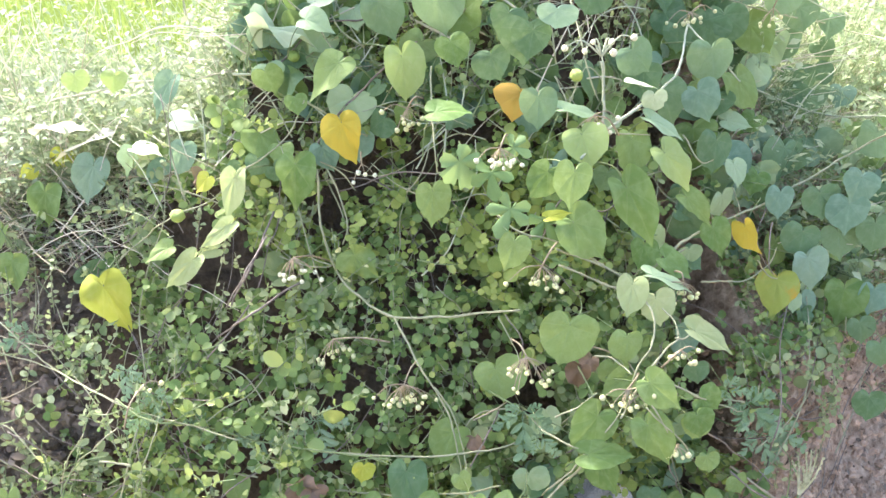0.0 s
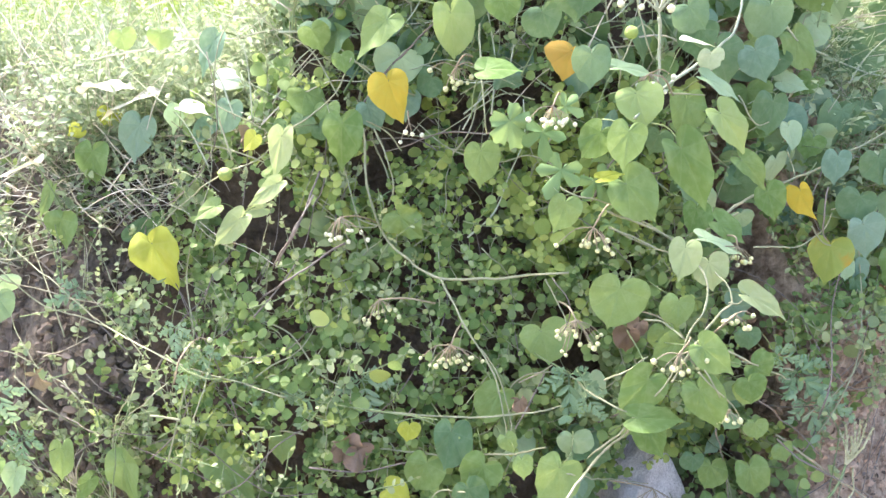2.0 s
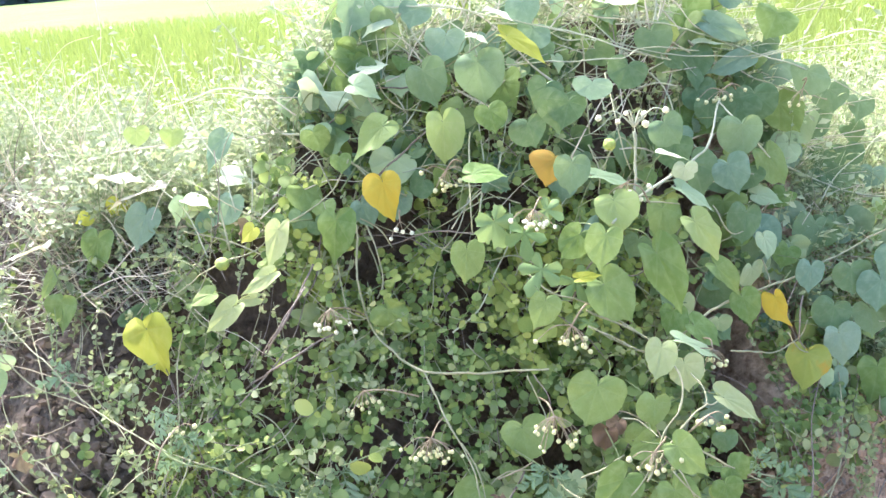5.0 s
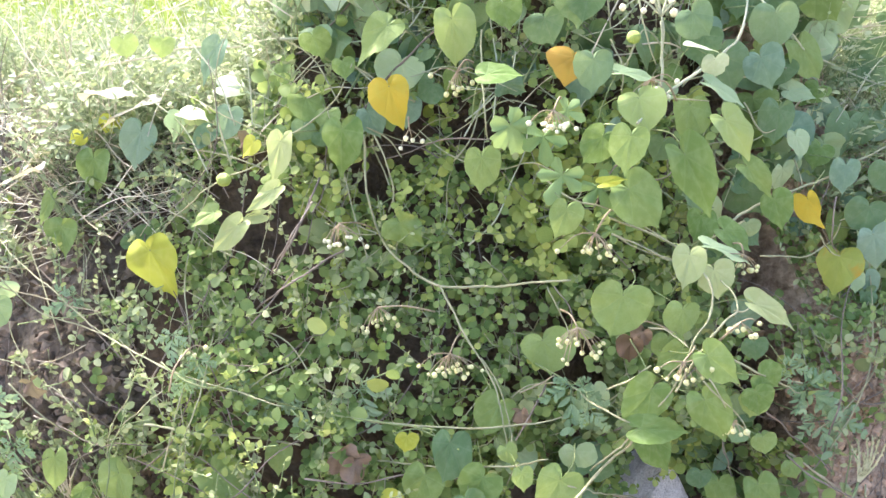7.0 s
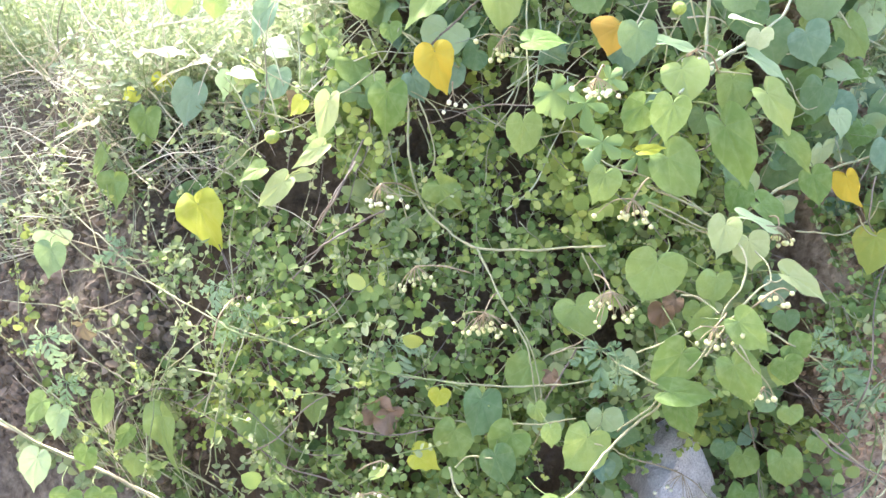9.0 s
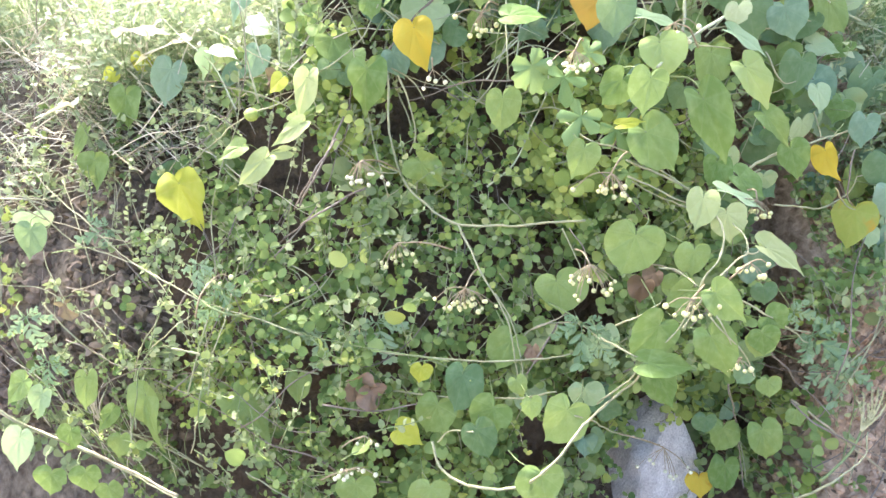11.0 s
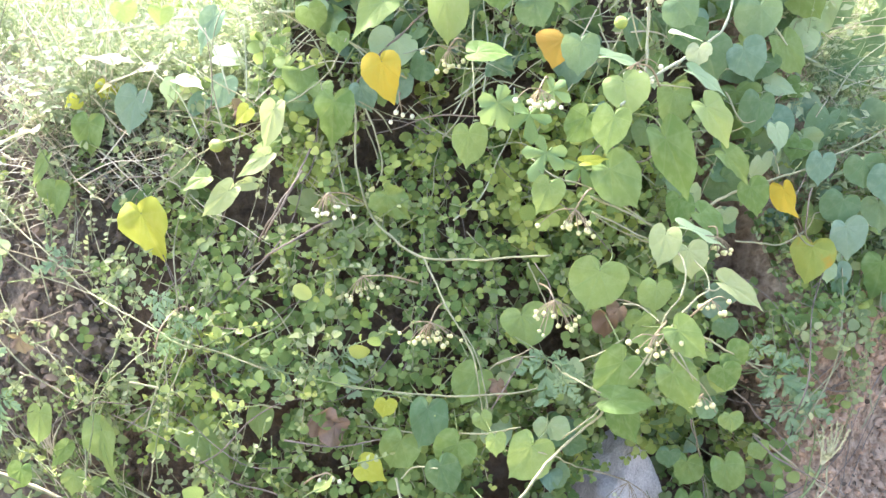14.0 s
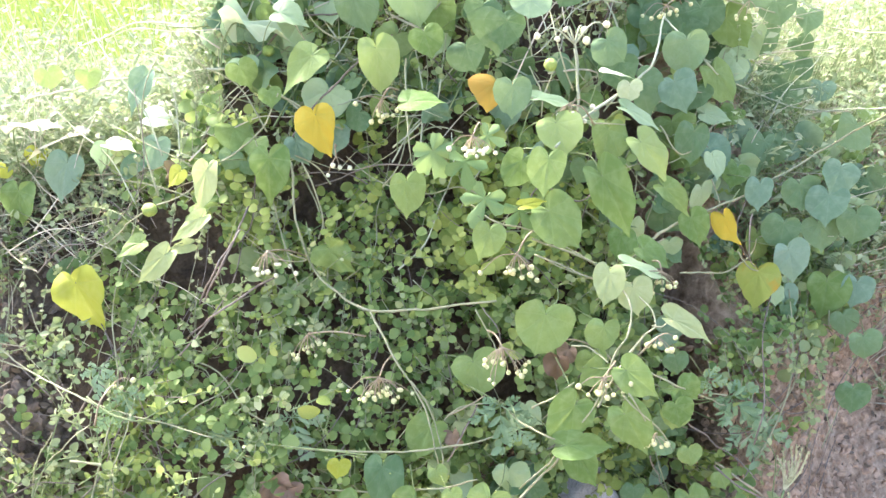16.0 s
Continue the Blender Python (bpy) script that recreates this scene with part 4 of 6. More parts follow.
leaf(vine_low, 0.375, 0.779, 0.421, 0.079, 9, 0, 0, M_HEART, 2, 1, wide=0.66)
leaf(vine_low, 0.344, 0.822, 0.300, 0.079, -2, 0, 0, M_HEART, 2, 2, wide=0.67)
leaf(vine_low, -0.357, 0.837, 0.564, 0.060, -10, 0, 0, M_HEART, 0, 2, wide=0.70)
leaf(vine_low, -0.093, 0.741, 0.623, 0.082, -18, 10, 0, M_SHADED, 2, 1, wide=0.65)
leaf(vine_low, -0.081, 0.673, 0.581, 0.066, 16, 0, 0, M_SHADED, 2, 2, wide=0.71)
leaf(vine_low, -0.265, 0.687, 0.478, 0.063, -0, 0, 10, M_HEART, 0, 0)
leaf(vine_low, -0.154, 0.662, 0.486, 0.061, -5, 0, 0, M_HEART, 0, 0)
leaf(vine_low, -0.004, 0.587, 0.577, 0.060, 5, 5, 0, M_HEART, 2, 1)
leaf(vine_low, -0.020, 0.701, 0.637, 0.035, 17, 0, 0, M_HEART, 0, 0, wide=0.78)
leaf(vine_low, -0.007, 0.651, 0.643, 0.037, -1, 0, 0, M_HEART, 0, 0, wide=0.74)
leaf(vine_low, -0.253, 0.772, 0.599, 0.064, 70, 10, 40, M_DRY, 3, 1)
leaf(vine_low, -0.232, 0.764, 0.588, 0.049, 5, 10, -30, M_DRY, 3, 0)
leaf(vine_low, 0.011, 0.772, 0.635, 0.034, 5, 10, 30, M_DRY, 3, 1)
leaf(vine_low, -0.195, 0.727, 0.538, 0.050, 55, 10, -30, M_LIME, 1, 2)
leaf(vine_low, 0.306, 0.833, 0.260, 0.055, -0, 0, 20, M_YELLOW, 1, 1)
leaf(vine_low, -0.152, 0.756, 0.630, 0.033, -16, 0, 0, M_LIME, 0, 2)
leaf(vine_low, 0.209, 0.749, 0.746, 0.044, -5, 0, 0, M_HEART, 0, 2)
leaf(vine_low, 0.301, 0.685, 0.694, 0.043, 5, 0, 0, M_HEART, 0, 2)
leaf(vine_low, 0.347, 0.734, 0.565, 0.036, 2, 0, 0, M_HEART, 2, 1)
leaf(vine_low, 0.302, 0.715, 0.605, 0.031, -38, 0, 0, M_SHADED, 2, 0)
leaf(vine_low, 0.439, 0.803, 0.431, 0.038, 12, 0, 0, M_HEART, 0, 1)
leaf(vine_low, 0.299, 0.820, 0.417, 0.040, -8, 0, 0, M_SHADED, 2, 1)
stem(vine_middle, 0.0032, 0.0026, M_STEM, (-0.166, 1.023, 0.983), (-0.170, 0.987, 0.914), (-0.162, 0.973, 0.847), (-0.136, 0.922, 0.819), (-0.082, 0.881, 0.793), (0.004, 0.863, 0.792), (0.096, 0.821, 0.810))
stem(vine_middle, 0.0024, 0.0014, M_STEM, (-0.082, 0.881, 0.793), (-0.058, 0.825, 0.753), (-0.025, 0.773, 0.690), (-0.016, 0.744, 0.641), (-0.015, 0.731, 0.600))
stem(vine_middle, 0.0024, 0.0018, M_STEM, (-0.151, 1.022, 0.981), (-0.138, 1.003, 0.945), (-0.133, 0.995, 0.901), (-0.146, 0.997, 0.865))
stem(vine_middle, 0.0028, 0.0024, M_TWIG, (0.017, 1.133, 1.134), (-0.082, 1.085, 1.078), (-0.131, 1.069, 1.040), (-0.194, 1.051, 0.977))
stem(vine_middle, 0.0022, 0.0018, M_TWIG, (-0.250, 0.954, 0.914), (-0.280, 0.885, 0.891), (-0.328, 0.933, 0.818))
stem(vine_middle, 0.0026, 0.002, M_TWIG, (-0.215, 0.949, 0.834), (-0.285, 0.879, 0.830), (-0.374, 0.952, 0.746), (-0.431, 0.903, 0.722))
stem(vine_middle, 0.002, 0.0016, M_TWIG, (-0.141, 1.060, 0.927), (-0.057, 1.032, 0.955), (0.016, 0.948, 0.981), (0.076, 0.916, 0.977))
stem(vine_middle, 0.0018, 0.0014, M_TWIG, (-0.223, 1.069, 0.974), (-0.241, 1.013, 0.904), (-0.258, 0.974, 0.887))
stem(vine_budding, 0.0024, 0.0018, M_STEM, (0.159, 0.852, 0.883), (0.219, 0.849, 0.848), (0.252, 0.826, 0.832), (0.264, 0.769, 0.819), (0.251, 0.725, 0.800), (0.223, 0.698, 0.780), (0.188, 0.668, 0.728), (0.154, 0.667, 0.688), (0.086, 0.676, 0.602))
stem(vine_budding, 0.0022, 0.0016, M_STEM, (0.071, 0.900, 0.936), (0.108, 0.854, 0.917), (0.161, 0.845, 0.896), (0.245, 0.830, 0.836))
stem(vine_budding, 0.002, 0.0015, M_STEM, (0.158, 0.837, 0.864), (0.209, 0.818, 0.839), (0.260, 0.801, 0.823))
stem(vine_budding, 0.0022, 0.0017, M_STEM, (0.188, 0.659, 0.735), (0.218, 0.675, 0.771), (0.259, 0.706, 0.794), (0.285, 0.723, 0.795), (0.291, 0.749, 0.804), (0.284, 0.779, 0.809))
stem(vine_budding, 0.0018, 0.0014, M_STEM, (0.282, 0.724, 0.797), (0.298, 0.727, 0.792), (0.322, 0.750, 0.789))
stem(vine_budding, 0.002, 0.0015, M_STEM, (0.179, 0.747, 0.770), (0.201, 0.732, 0.773), (0.215, 0.695, 0.774))
stem(vine_budding, 0.0018, 0.0012, M_STEM, (0.217, 0.661, 0.764), (0.232, 0.640, 0.743), (0.249, 0.640, 0.693), (0.260, 0.648, 0.674))
stem(vine_budding, 0.0032, 0.0026, M_DOWNY, (0.208, 0.892, 0.996), (0.253, 0.935, 1.009), (0.296, 0.963, 1.024), (0.365, 1.020, 1.038), (0.405, 1.045, 1.061), (0.464, 1.150, 1.104))
stem(vine_budding, 0.003, 0.0026, M_DOWNY, (0.254, 0.941, 1.014), (0.254, 0.939, 1.065), (0.249, 0.937, 1.113))
stem(vine_budding, 0.002, 0.0016, M_STEM, (0.275, 0.950, 1.004), (0.331, 0.962, 0.991))
stem(vine_budding, 0.0024, 0.002, M_FUZZ, (0.469, 1.168, 1.101), (0.477, 1.086, 1.070), (0.585, 1.170, 0.980), (0.720, 1.243, 0.906), (0.801, 1.238, 0.874), (0.833, 1.130, 0.900), (0.774, 0.904, 0.978))
stem(vine_budding, 0.0022, 0.0018, M_STEM, (0.551, 1.233, 1.123), (0.630, 1.201, 1.095), (0.813, 1.335, 1.032), (0.883, 1.295, 1.007), (0.795, 1.023, 1.053))
stem(vine_budding, 0.003, 0.0024, M_STEM, (0.334, 0.886, 0.828), (0.420, 0.941, 0.831), (0.528, 1.006, 0.820), (0.642, 1.053, 0.830), (0.743, 1.090, 0.855), (0.785, 1.060, 0.895), (0.771, 0.925, 0.985))
stem(vine_budding, 0.002, 0.0016, M_STEM, (0.387, 0.879, 0.775), (0.474, 0.920, 0.742), (0.538, 0.952, 0.740), (0.550, 0.953, 0.769))
stem(vine_budding, 0.0018, 0.0014, M_STEM, (0.510, 0.941, 0.761), (0.537, 0.946, 0.722), (0.563, 0.954, 0.707))
stem(vine_budding, 0.0016, 0.0012, M_TWIG, (0.603, 1.072, 0.823), (0.526, 0.975, 0.783), (0.558, 0.972, 0.704))
stem(vine_budding, 0.0018, 0.0013, M_STEM, (0.404, 1.007, 0.965), (0.442, 1.003, 0.914), (0.544, 1.115, 0.915), (0.619, 1.181, 0.915))
stem(vine_budding, 0.0018, 0.0014, M_STEM, (0.070, 0.862, 0.779), (0.083, 0.832, 0.747), (0.090, 0.810, 0.731))
stem(vine_budding, 0.002, 0.0015, M_TWIG, (0.146, 0.882, 0.888), (0.180, 0.880, 0.946), (0.252, 0.903, 0.908), (0.322, 1.006, 0.967))
stem(vine_budding, 0.002, 0.0016, M_STEM, (0.241, 1.058, 1.179), (0.242, 1.006, 1.131), (0.247, 0.981, 1.080), (0.257, 0.974, 1.047))
stem(vine_budding, 0.0018, 0.0013, M_STEM, (0.176, 1.014, 1.064), (0.214, 0.998, 1.037), (0.252, 1.013, 1.088), (0.284, 1.004, 1.052))
stem(vine_brow, 0.0024, 0.002, M_TWIG, (-0.317, 1.241, 1.057), (-0.235, 1.174, 1.093), (-0.139, 1.160, 1.165), (-0.067, 1.162, 1.169), (0.004, 1.155, 1.166))
stem(vine_brow, 0.0022, 0.0018, M_STEM, (-0.169, 1.072, 1.075), (-0.122, 1.059, 1.042), (-0.083, 1.062, 1.013))
stem(vine_brow, 0.002, 0.0016, M_STEM, (-0.324, 1.048, 0.977), (-0.260, 1.048, 0.996), (-0.201, 1.048, 1.034), (-0.168, 1.062, 1.078))
stem(vine_brow, 0.002, 0.0015, M_FUZZ, (-0.091, 1.240, 1.295), (0.012, 1.223, 1.286), (0.123, 1.144, 1.261), (0.273, 1.189, 1.215), (0.397, 1.204, 1.179), (0.568, 1.237, 1.161), (0.630, 1.179, 1.192))
stem(vine_brow, 0.0022, 0.0018, M_FUZZ, (0.080, 1.165, 1.260), (0.199, 1.205, 1.240), (0.300, 1.149, 1.202), (0.440, 1.237, 1.158), (0.549, 1.243, 1.150))
stem(vine_brow, 0.0018, 0.0014, M_FUZZ, (0.086, 1.115, 1.198), (0.177, 1.108, 1.197), (0.280, 1.115, 1.194), (0.341, 1.156, 1.201), (0.507, 1.272, 1.167))
stem(vine_brow, 0.0022, 0.0018, M_FUZZ, (0.300, 1.214, 1.238), (0.403, 1.222, 1.227), (0.524, 1.262, 1.181), (0.620, 1.173, 1.141), (0.840, 1.307, 1.045))
stem(vine_brow, 0.002, 0.0016, M_FUZZ, (-0.039, 1.242, 1.327), (0.010, 1.220, 1.268), (0.042, 1.182, 1.240), (0.036, 1.138, 1.200))
stem(vine_brow, 0.0016, 0.0012, M_FUZZ, (-0.117, 1.248, 1.316), (-0.095, 1.237, 1.268), (-0.092, 1.208, 1.224), (-0.106, 1.156, 1.186))
stem(vine_budding, 0.0024, 0.0018, M_FUZZ, (0.621, 1.181, 1.193), (0.633, 1.169, 1.234), (0.622, 1.104, 1.282))
stem(vine_budding, 0.002, 0.0016, M_FUZZ, (0.558, 1.240, 1.155), (0.625, 1.186, 1.178), (0.637, 1.058, 1.214), (0.700, 1.008, 1.186))
stem(vine_trailing, 0.0018, 0.0014, M_STEM, (-0.531, 1.069, 0.839), (-0.469, 1.049, 0.892), (-0.380, 0.991, 0.950), (-0.327, 0.991, 0.965), (-0.292, 1.016, 0.987))
stem(vine_trailing, 0.0016, 0.0012, M_STEM, (-0.596, 1.216, 0.906), (-0.558, 1.157, 0.862), (-0.527, 1.033, 0.838))
stem(vine_trailing, 0.0015, 0.001, M_STEM, (-0.737, 1.257, 0.965), (-0.663, 1.264, 0.962), (-0.600, 1.234, 0.943), (-0.495, 1.179, 0.981), (-0.382, 1.149, 0.996))
stem(vine_trailing, 0.0015, 0.001, M_STEM, (-0.659, 1.284, 1.049), (-0.556, 1.236, 1.020), (-0.449, 1.223, 1.050), (-0.289, 1.239, 1.093))
stem(vine_trailing, 0.0024, 0.0018, M_STRAW, (-0.616, 1.271, 1.078), (-0.481, 1.253, 1.095), (-0.380, 1.263, 1.089), (-0.291, 1.254, 1.095))
stem(vine_trailing, 0.0014, 0.001, M_STRAW, (-0.736, 1.298, 1.014), (-0.607, 1.268, 0.985), (-0.487, 1.217, 1.012))
stem(vine_trailing, 0.0016, 0.0012, M_STEM, (-0.776, 1.152, 1.074), (-0.796, 1.197, 0.966), (-0.750, 1.184, 0.881), (-0.684, 1.155, 0.831))
stem(vine_trailing, 0.002, 0.0014, M_STEM, (-0.829, 1.068, 0.875), (-0.786, 1.045, 0.808), (-0.738, 1.024, 0.754), (-0.660, 1.002, 0.729), (-0.536, 0.888, 0.733), (-0.445, 0.856, 0.681))
stem(vine_trailing, 0.0016, 0.0012, M_TWIG, (-0.616, 1.230, 0.894), (-0.578, 1.171, 0.858), (-0.548, 1.043, 0.825))
stem(vine_trailing, 0.0026, 0.002, M_STEM, (-0.775, 0.732, 0.665), (-0.720, 0.731, 0.597), (-0.691, 0.770, 0.509), (-0.635, 0.767, 0.456), (-0.525, 0.701, 0.453))
stem(vine_trailing, 0.0016, 0.0012, M_STEM, (-0.734, 0.881, 0.718), (-0.690, 0.857, 0.665), (-0.668, 0.894, 0.581), (-0.612, 0.895, 0.579))
stem(vine_trailing, 0.0016, 0.0012, M_TWIG, (-0.676, 0.886, 0.686), (-0.641, 0.873, 0.669), (-0.612, 0.895, 0.579))
stem(vine_trailing, 0.0018, 0.0012, M_STEM, (-0.643, 0.802, 0.483), (-0.640, 0.858, 0.541), (-0.615, 0.884, 0.589), (-0.529, 0.819, 0.686), (-0.498, 0.842, 0.697))
stem(vine_low, 0.0026, 0.0022, M_STEM, (-0.535, 0.831, 0.647), (-0.453, 0.827, 0.622), (-0.397, 0.856, 0.575), (-0.316, 0.815, 0.588))
stem(vine_low, 0.0022, 0.0018, M_STEM, (-0.276, 0.830, 0.626), (-0.187, 0.796, 0.627), (-0.062, 0.751, 0.635), (0.026, 0.742, 0.640), (0.067, 0.747, 0.640))
stem(vine_low, 0.0022, 0.0018, M_STEM, (-0.272, 0.796, 0.576), (-0.195, 0.784, 0.564), (-0.116, 0.738, 0.586), (-0.028, 0.711, 0.597), (0.033, 0.687, 0.625))
stem(vine_low, 0.003, 0.0026, M_STEM, (-0.146, 0.700, 0.538), (-0.136, 0.666, 0.521), (-0.094, 0.621, 0.529), (-0.042, 0.601, 0.541), (0.007, 0.572, 0.605), (0.055, 0.606, 0.633), (0.112, 0.680, 0.611), (0.144, 0.655, 0.682))
stem(vine_low, 0.0018, 0.0014, M_STEM, (-0.138, 0.697, 0.540), (-0.120, 0.693, 0.564), (-0.088, 0.663, 0.584))
stem(vine_low, 0.0016, 0.0013, M_STEM, (-0.037, 0.794, 0.719), (-0.017, 0.780, 0.677), (-0.007, 0.737, 0.627), (-0.024, 0.705, 0.616))
stem(vine_low, 0.0016, 0.0012, M_STEM, (-0.379, 0.865, 0.623), (-0.373, 0.852, 0.575), (-0.396, 0.828, 0.515), (-0.416, 0.778, 0.467))
stem(vine_low, 0.0018, 0.0014, M_STEM, (-0.448, 0.750, 0.457), (-0.398, 0.733, 0.425), (-0.351, 0.703, 0.416))
stem(vine_low, 0.0018, 0.0014, M_STEM, (0.027, 0.649, 0.620), (0.069, 0.637, 0.611), (0.142, 0.771, 0.450), (0.236, 0.857, 0.325))
stem(vine_low, 0.0016, 0.0013, M_TWIG, (0.286, 0.726, 0.571), (0.360, 0.830, 0.371), (0.376, 0.810, 0.253))
stem(vine_budding, 0.002, 0.0015, M_STEM, (0.263, 0.693, 0.753), (0.330, 0.707, 0.696), (0.472, 0.854, 0.521))
stem(root_bare, 0.0026, 0.002, M_TWIG, (0.414, 0.781, 0.479), (0.452, 0.766, 0.441), (0.481, 0.719, 0.442), (0.494, 0.660, 0.466))
stem(root_bare, 0.0026, 0.0018, M_STEM, (0.351, 0.646, 0.413), (0.392, 0.627, 0.459), (0.441, 0.648, 0.463), (0.475, 0.676, 0.464), (0.510, 0.730, 0.451))
stem(vine_budding, 0.002, 0.0015, M_STEM, (0.105, 0.737, 0.665), (0.080, 0.817, 0.639), (0.021, 0.824, 0.630), (-0.020, 0.786, 0.599))
stem(vine_middle, 0.0016, 0.0012, M_TWIG, (0.082, 0.875, 0.772), (0.097, 0.824, 0.752), (0.083, 0.838, 0.676))
stem(vine_middle, 0.0022, 0.0017, M_STEM, (0.029, 1.086, 1.099), (0.016, 1.011, 1.059), (0.011, 0.950, 1.024), (0.012, 0.942, 0.984))
stem(vine_budding, 0.002, 0.0016, M_STEM, (0.201, 1.003, 1.085), (0.212, 0.981, 1.051), (0.206, 0.966, 1.018))
stem(vine_budding, 0.0018, 0.0014, M_STEM, (0.505, 1.032, 0.853), (0.507, 1.014, 0.834), (0.503, 0.992, 0.822))
stem(vine_budding, 0.002, 0.0016, M_TWIG, (0.552, 0.982, 0.802), (0.534, 0.950, 0.778), (0.535, 0.945, 0.740), (0.568, 0.967, 0.700))
stem(vine_trailing, 0.0018, 0.0014, M_STEM_PALE, (-0.795, 1.198, 1.001), (-0.765, 1.204, 0.953), (-0.733, 1.195, 0.903), (-0.677, 1.164, 0.843))
stem(vine_trailing, 0.0019, 0.0015, M_STEM_PALE, (-0.671, 1.164, 0.842), (-0.611, 1.183, 0.864), (-0.544, 1.161, 0.896))
stem(vine_middle, 0.0026, 0.0022, M_TWIG, (-0.235, 1.039, 0.935), (-0.258, 0.979, 0.904), (-0.281, 0.926, 0.878), (-0.321, 0.939, 0.819))
stem(vine_low, 0.0016, 0.0012, M_STALK, (-0.383, 0.844, 0.563), (-0.376, 0.842, 0.610), (-0.363, 0.849, 0.633), (-0.342, 0.849, 0.643), (-0.325, 0.849, 0.644))
stem(vine_low, 0.002, 0.0015, M_STALK, (-0.496, 0.863, 0.732), (-0.444, 0.834, 0.705), (-0.375, 0.852, 0.661), (-0.267, 0.809, 0.646), (-0.177, 0.772, 0.645), (-0.108, 0.742, 0.648))
stem(vine_trailing, 0.0018, 0.0013, M_STEM, (-0.548, 0.802, 0.458), (-0.495, 0.817, 0.600), (-0.448, 0.827, 0.682), (-0.439, 0.937, 0.728))
stem(vine_trailing, 0.0018, 0.0013, M_STEM, (-0.641, 0.830, 0.492), (-0.633, 0.874, 0.567), (-0.579, 0.843, 0.657), (-0.539, 0.827, 0.707))
stem(vine_budding, 0.0022, 0.0018, M_STEM, (0.113, 0.699, 0.717), (0.141, 0.692, 0.735), (0.172, 0.700, 0.746))
stem(vine_budding, 0.002, 0.0016, M_STEM_PALE, (0.012, 0.784, 0.660), (0.041, 0.789, 0.668), (0.065, 0.798, 0.671))
stem(vine_budding, 0.0022, 0.0018, M_TWIG, (0.054, 0.802, 0.654), (0.024, 0.762, 0.637), (-0.001, 0.743, 0.611))
stem(vine_budding, 0.002, 0.0016, M_STEM, (0.094, 0.705, 0.697), (0.117, 0.668, 0.700), (0.150, 0.664, 0.672))
stem(vine_budding, 0.0017, 0.0012, M_STEM, (0.217, 0.649, 0.754), (0.237, 0.638, 0.732), (0.257, 0.641, 0.703), (0.287, 0.663, 0.643))
stem(vine_budding, 0.0016, 0.0013, M_TWIG, (0.326, 0.699, 0.647), (0.448, 0.809, 0.472), (0.490, 0.779, 0.430))
stem(vine_budding, 0.002, 0.0016, M_STEM, (0.372, 0.899, 0.824), (0.329, 0.876, 0.828), (0.290, 0.855, 0.817), (0.248, 0.812, 0.808))
stem(vine_brow, 0.002, 0.0016, M_STEM, (-0.191, 1.047, 1.001), (-0.141, 1.041, 0.975), (-0.114, 1.039, 0.936))
stem(vine_trailing, 0.0017, 0.0013, M_STALK, (-0.794, 1.145, 0.883), (-0.742, 1.136, 0.849), (-0.692, 1.133, 0.828), (-0.649, 1.095, 0.792))
stem(vine_trailing, 0.0018, 0.0013, M_STEM_PALE, (-0.814, 1.030, 0.838), (-0.778, 1.037, 0.793), (-0.723, 1.042, 0.762), (-0.633, 1.011, 0.747))
stem(vine_trailing, 0.0022, 0.0016, M_STEM_PALE, (-0.869, 1.378, 0.975), (-0.799, 1.303, 0.935), (-0.713, 1.199, 0.891), (-0.668, 1.136, 0.860), (-0.603, 1.075, 0.840))
stem(vine_trailing, 0.0017, 0.0013, M_STEM, (-0.993, 1.344, 0.877), (-0.921, 1.264, 0.853), (-0.856, 1.187, 0.827), (-0.764, 1.092, 0.789), (-0.700, 1.039, 0.766), (-0.605, 0.955, 0.728), (-0.520, 0.898, 0.707), (-0.429, 0.843, 0.695), (-0.324, 0.804, 0.675))
stem(vine_trailing, 0.0016, 0.0012, M_STEM, (-0.829, 1.120, 0.771), (-0.816, 1.173, 0.818), (-0.781, 1.208, 0.856), (-0.713, 1.221, 0.901))
stem(vine_trailing, 0.0017, 0.0013, M_STEM_PALE, (-0.651, 1.127, 0.854), (-0.585, 1.118, 0.883), (-0.536, 1.111, 0.909))
stem(vine_trailing, 0.0018, 0.0014, M_STEM, (-0.909, 1.174, 0.783), (-0.827, 1.139, 0.787), (-0.765, 1.127, 0.800), (-0.706, 1.126, 0.825))
stem(vine_trailing, 0.0016, 0.0012, M_TWIG, (-0.985, 1.444, 0.938), (-0.874, 1.396, 0.983), (-0.757, 1.335, 1.015), (-0.682, 1.286, 1.023))
stem(vine_trailing, 0.0016, 0.0012, M_TWIG, (-0.762, 0.939, 0.609), (-0.704, 0.908, 0.599), (-0.659, 0.880, 0.590), (-0.604, 0.859, 0.592))
stem(vine_trailing, 0.0014, 0.0010, M_STEM, (-0.711, 0.946, 0.651), (-0.678, 0.912, 0.626), (-0.642, 0.884, 0.603))
stem(vine_trailing, 0.0016, 0.0012, M_STEM_PALE, (-0.745, 0.979, 0.678), (-0.697, 0.970, 0.693), (-0.653, 0.971, 0.713))
stem(vine_trailing, 0.0042, 0.0032, M_STEM_PALE, (-0.911, 0.879, 0.544), (-0.844, 0.847, 0.527), (-0.778, 0.815, 0.514), (-0.691, 0.775, 0.507), (-0.610, 0.735, 0.491), (-0.535, 0.699, 0.473))
stem(vine_trailing, 0.002, 0.0015, M_STALK, (-0.635, 0.809, 0.508), (-0.616, 0.820, 0.567), (-0.603, 0.838, 0.608), (-0.567, 0.846, 0.642))
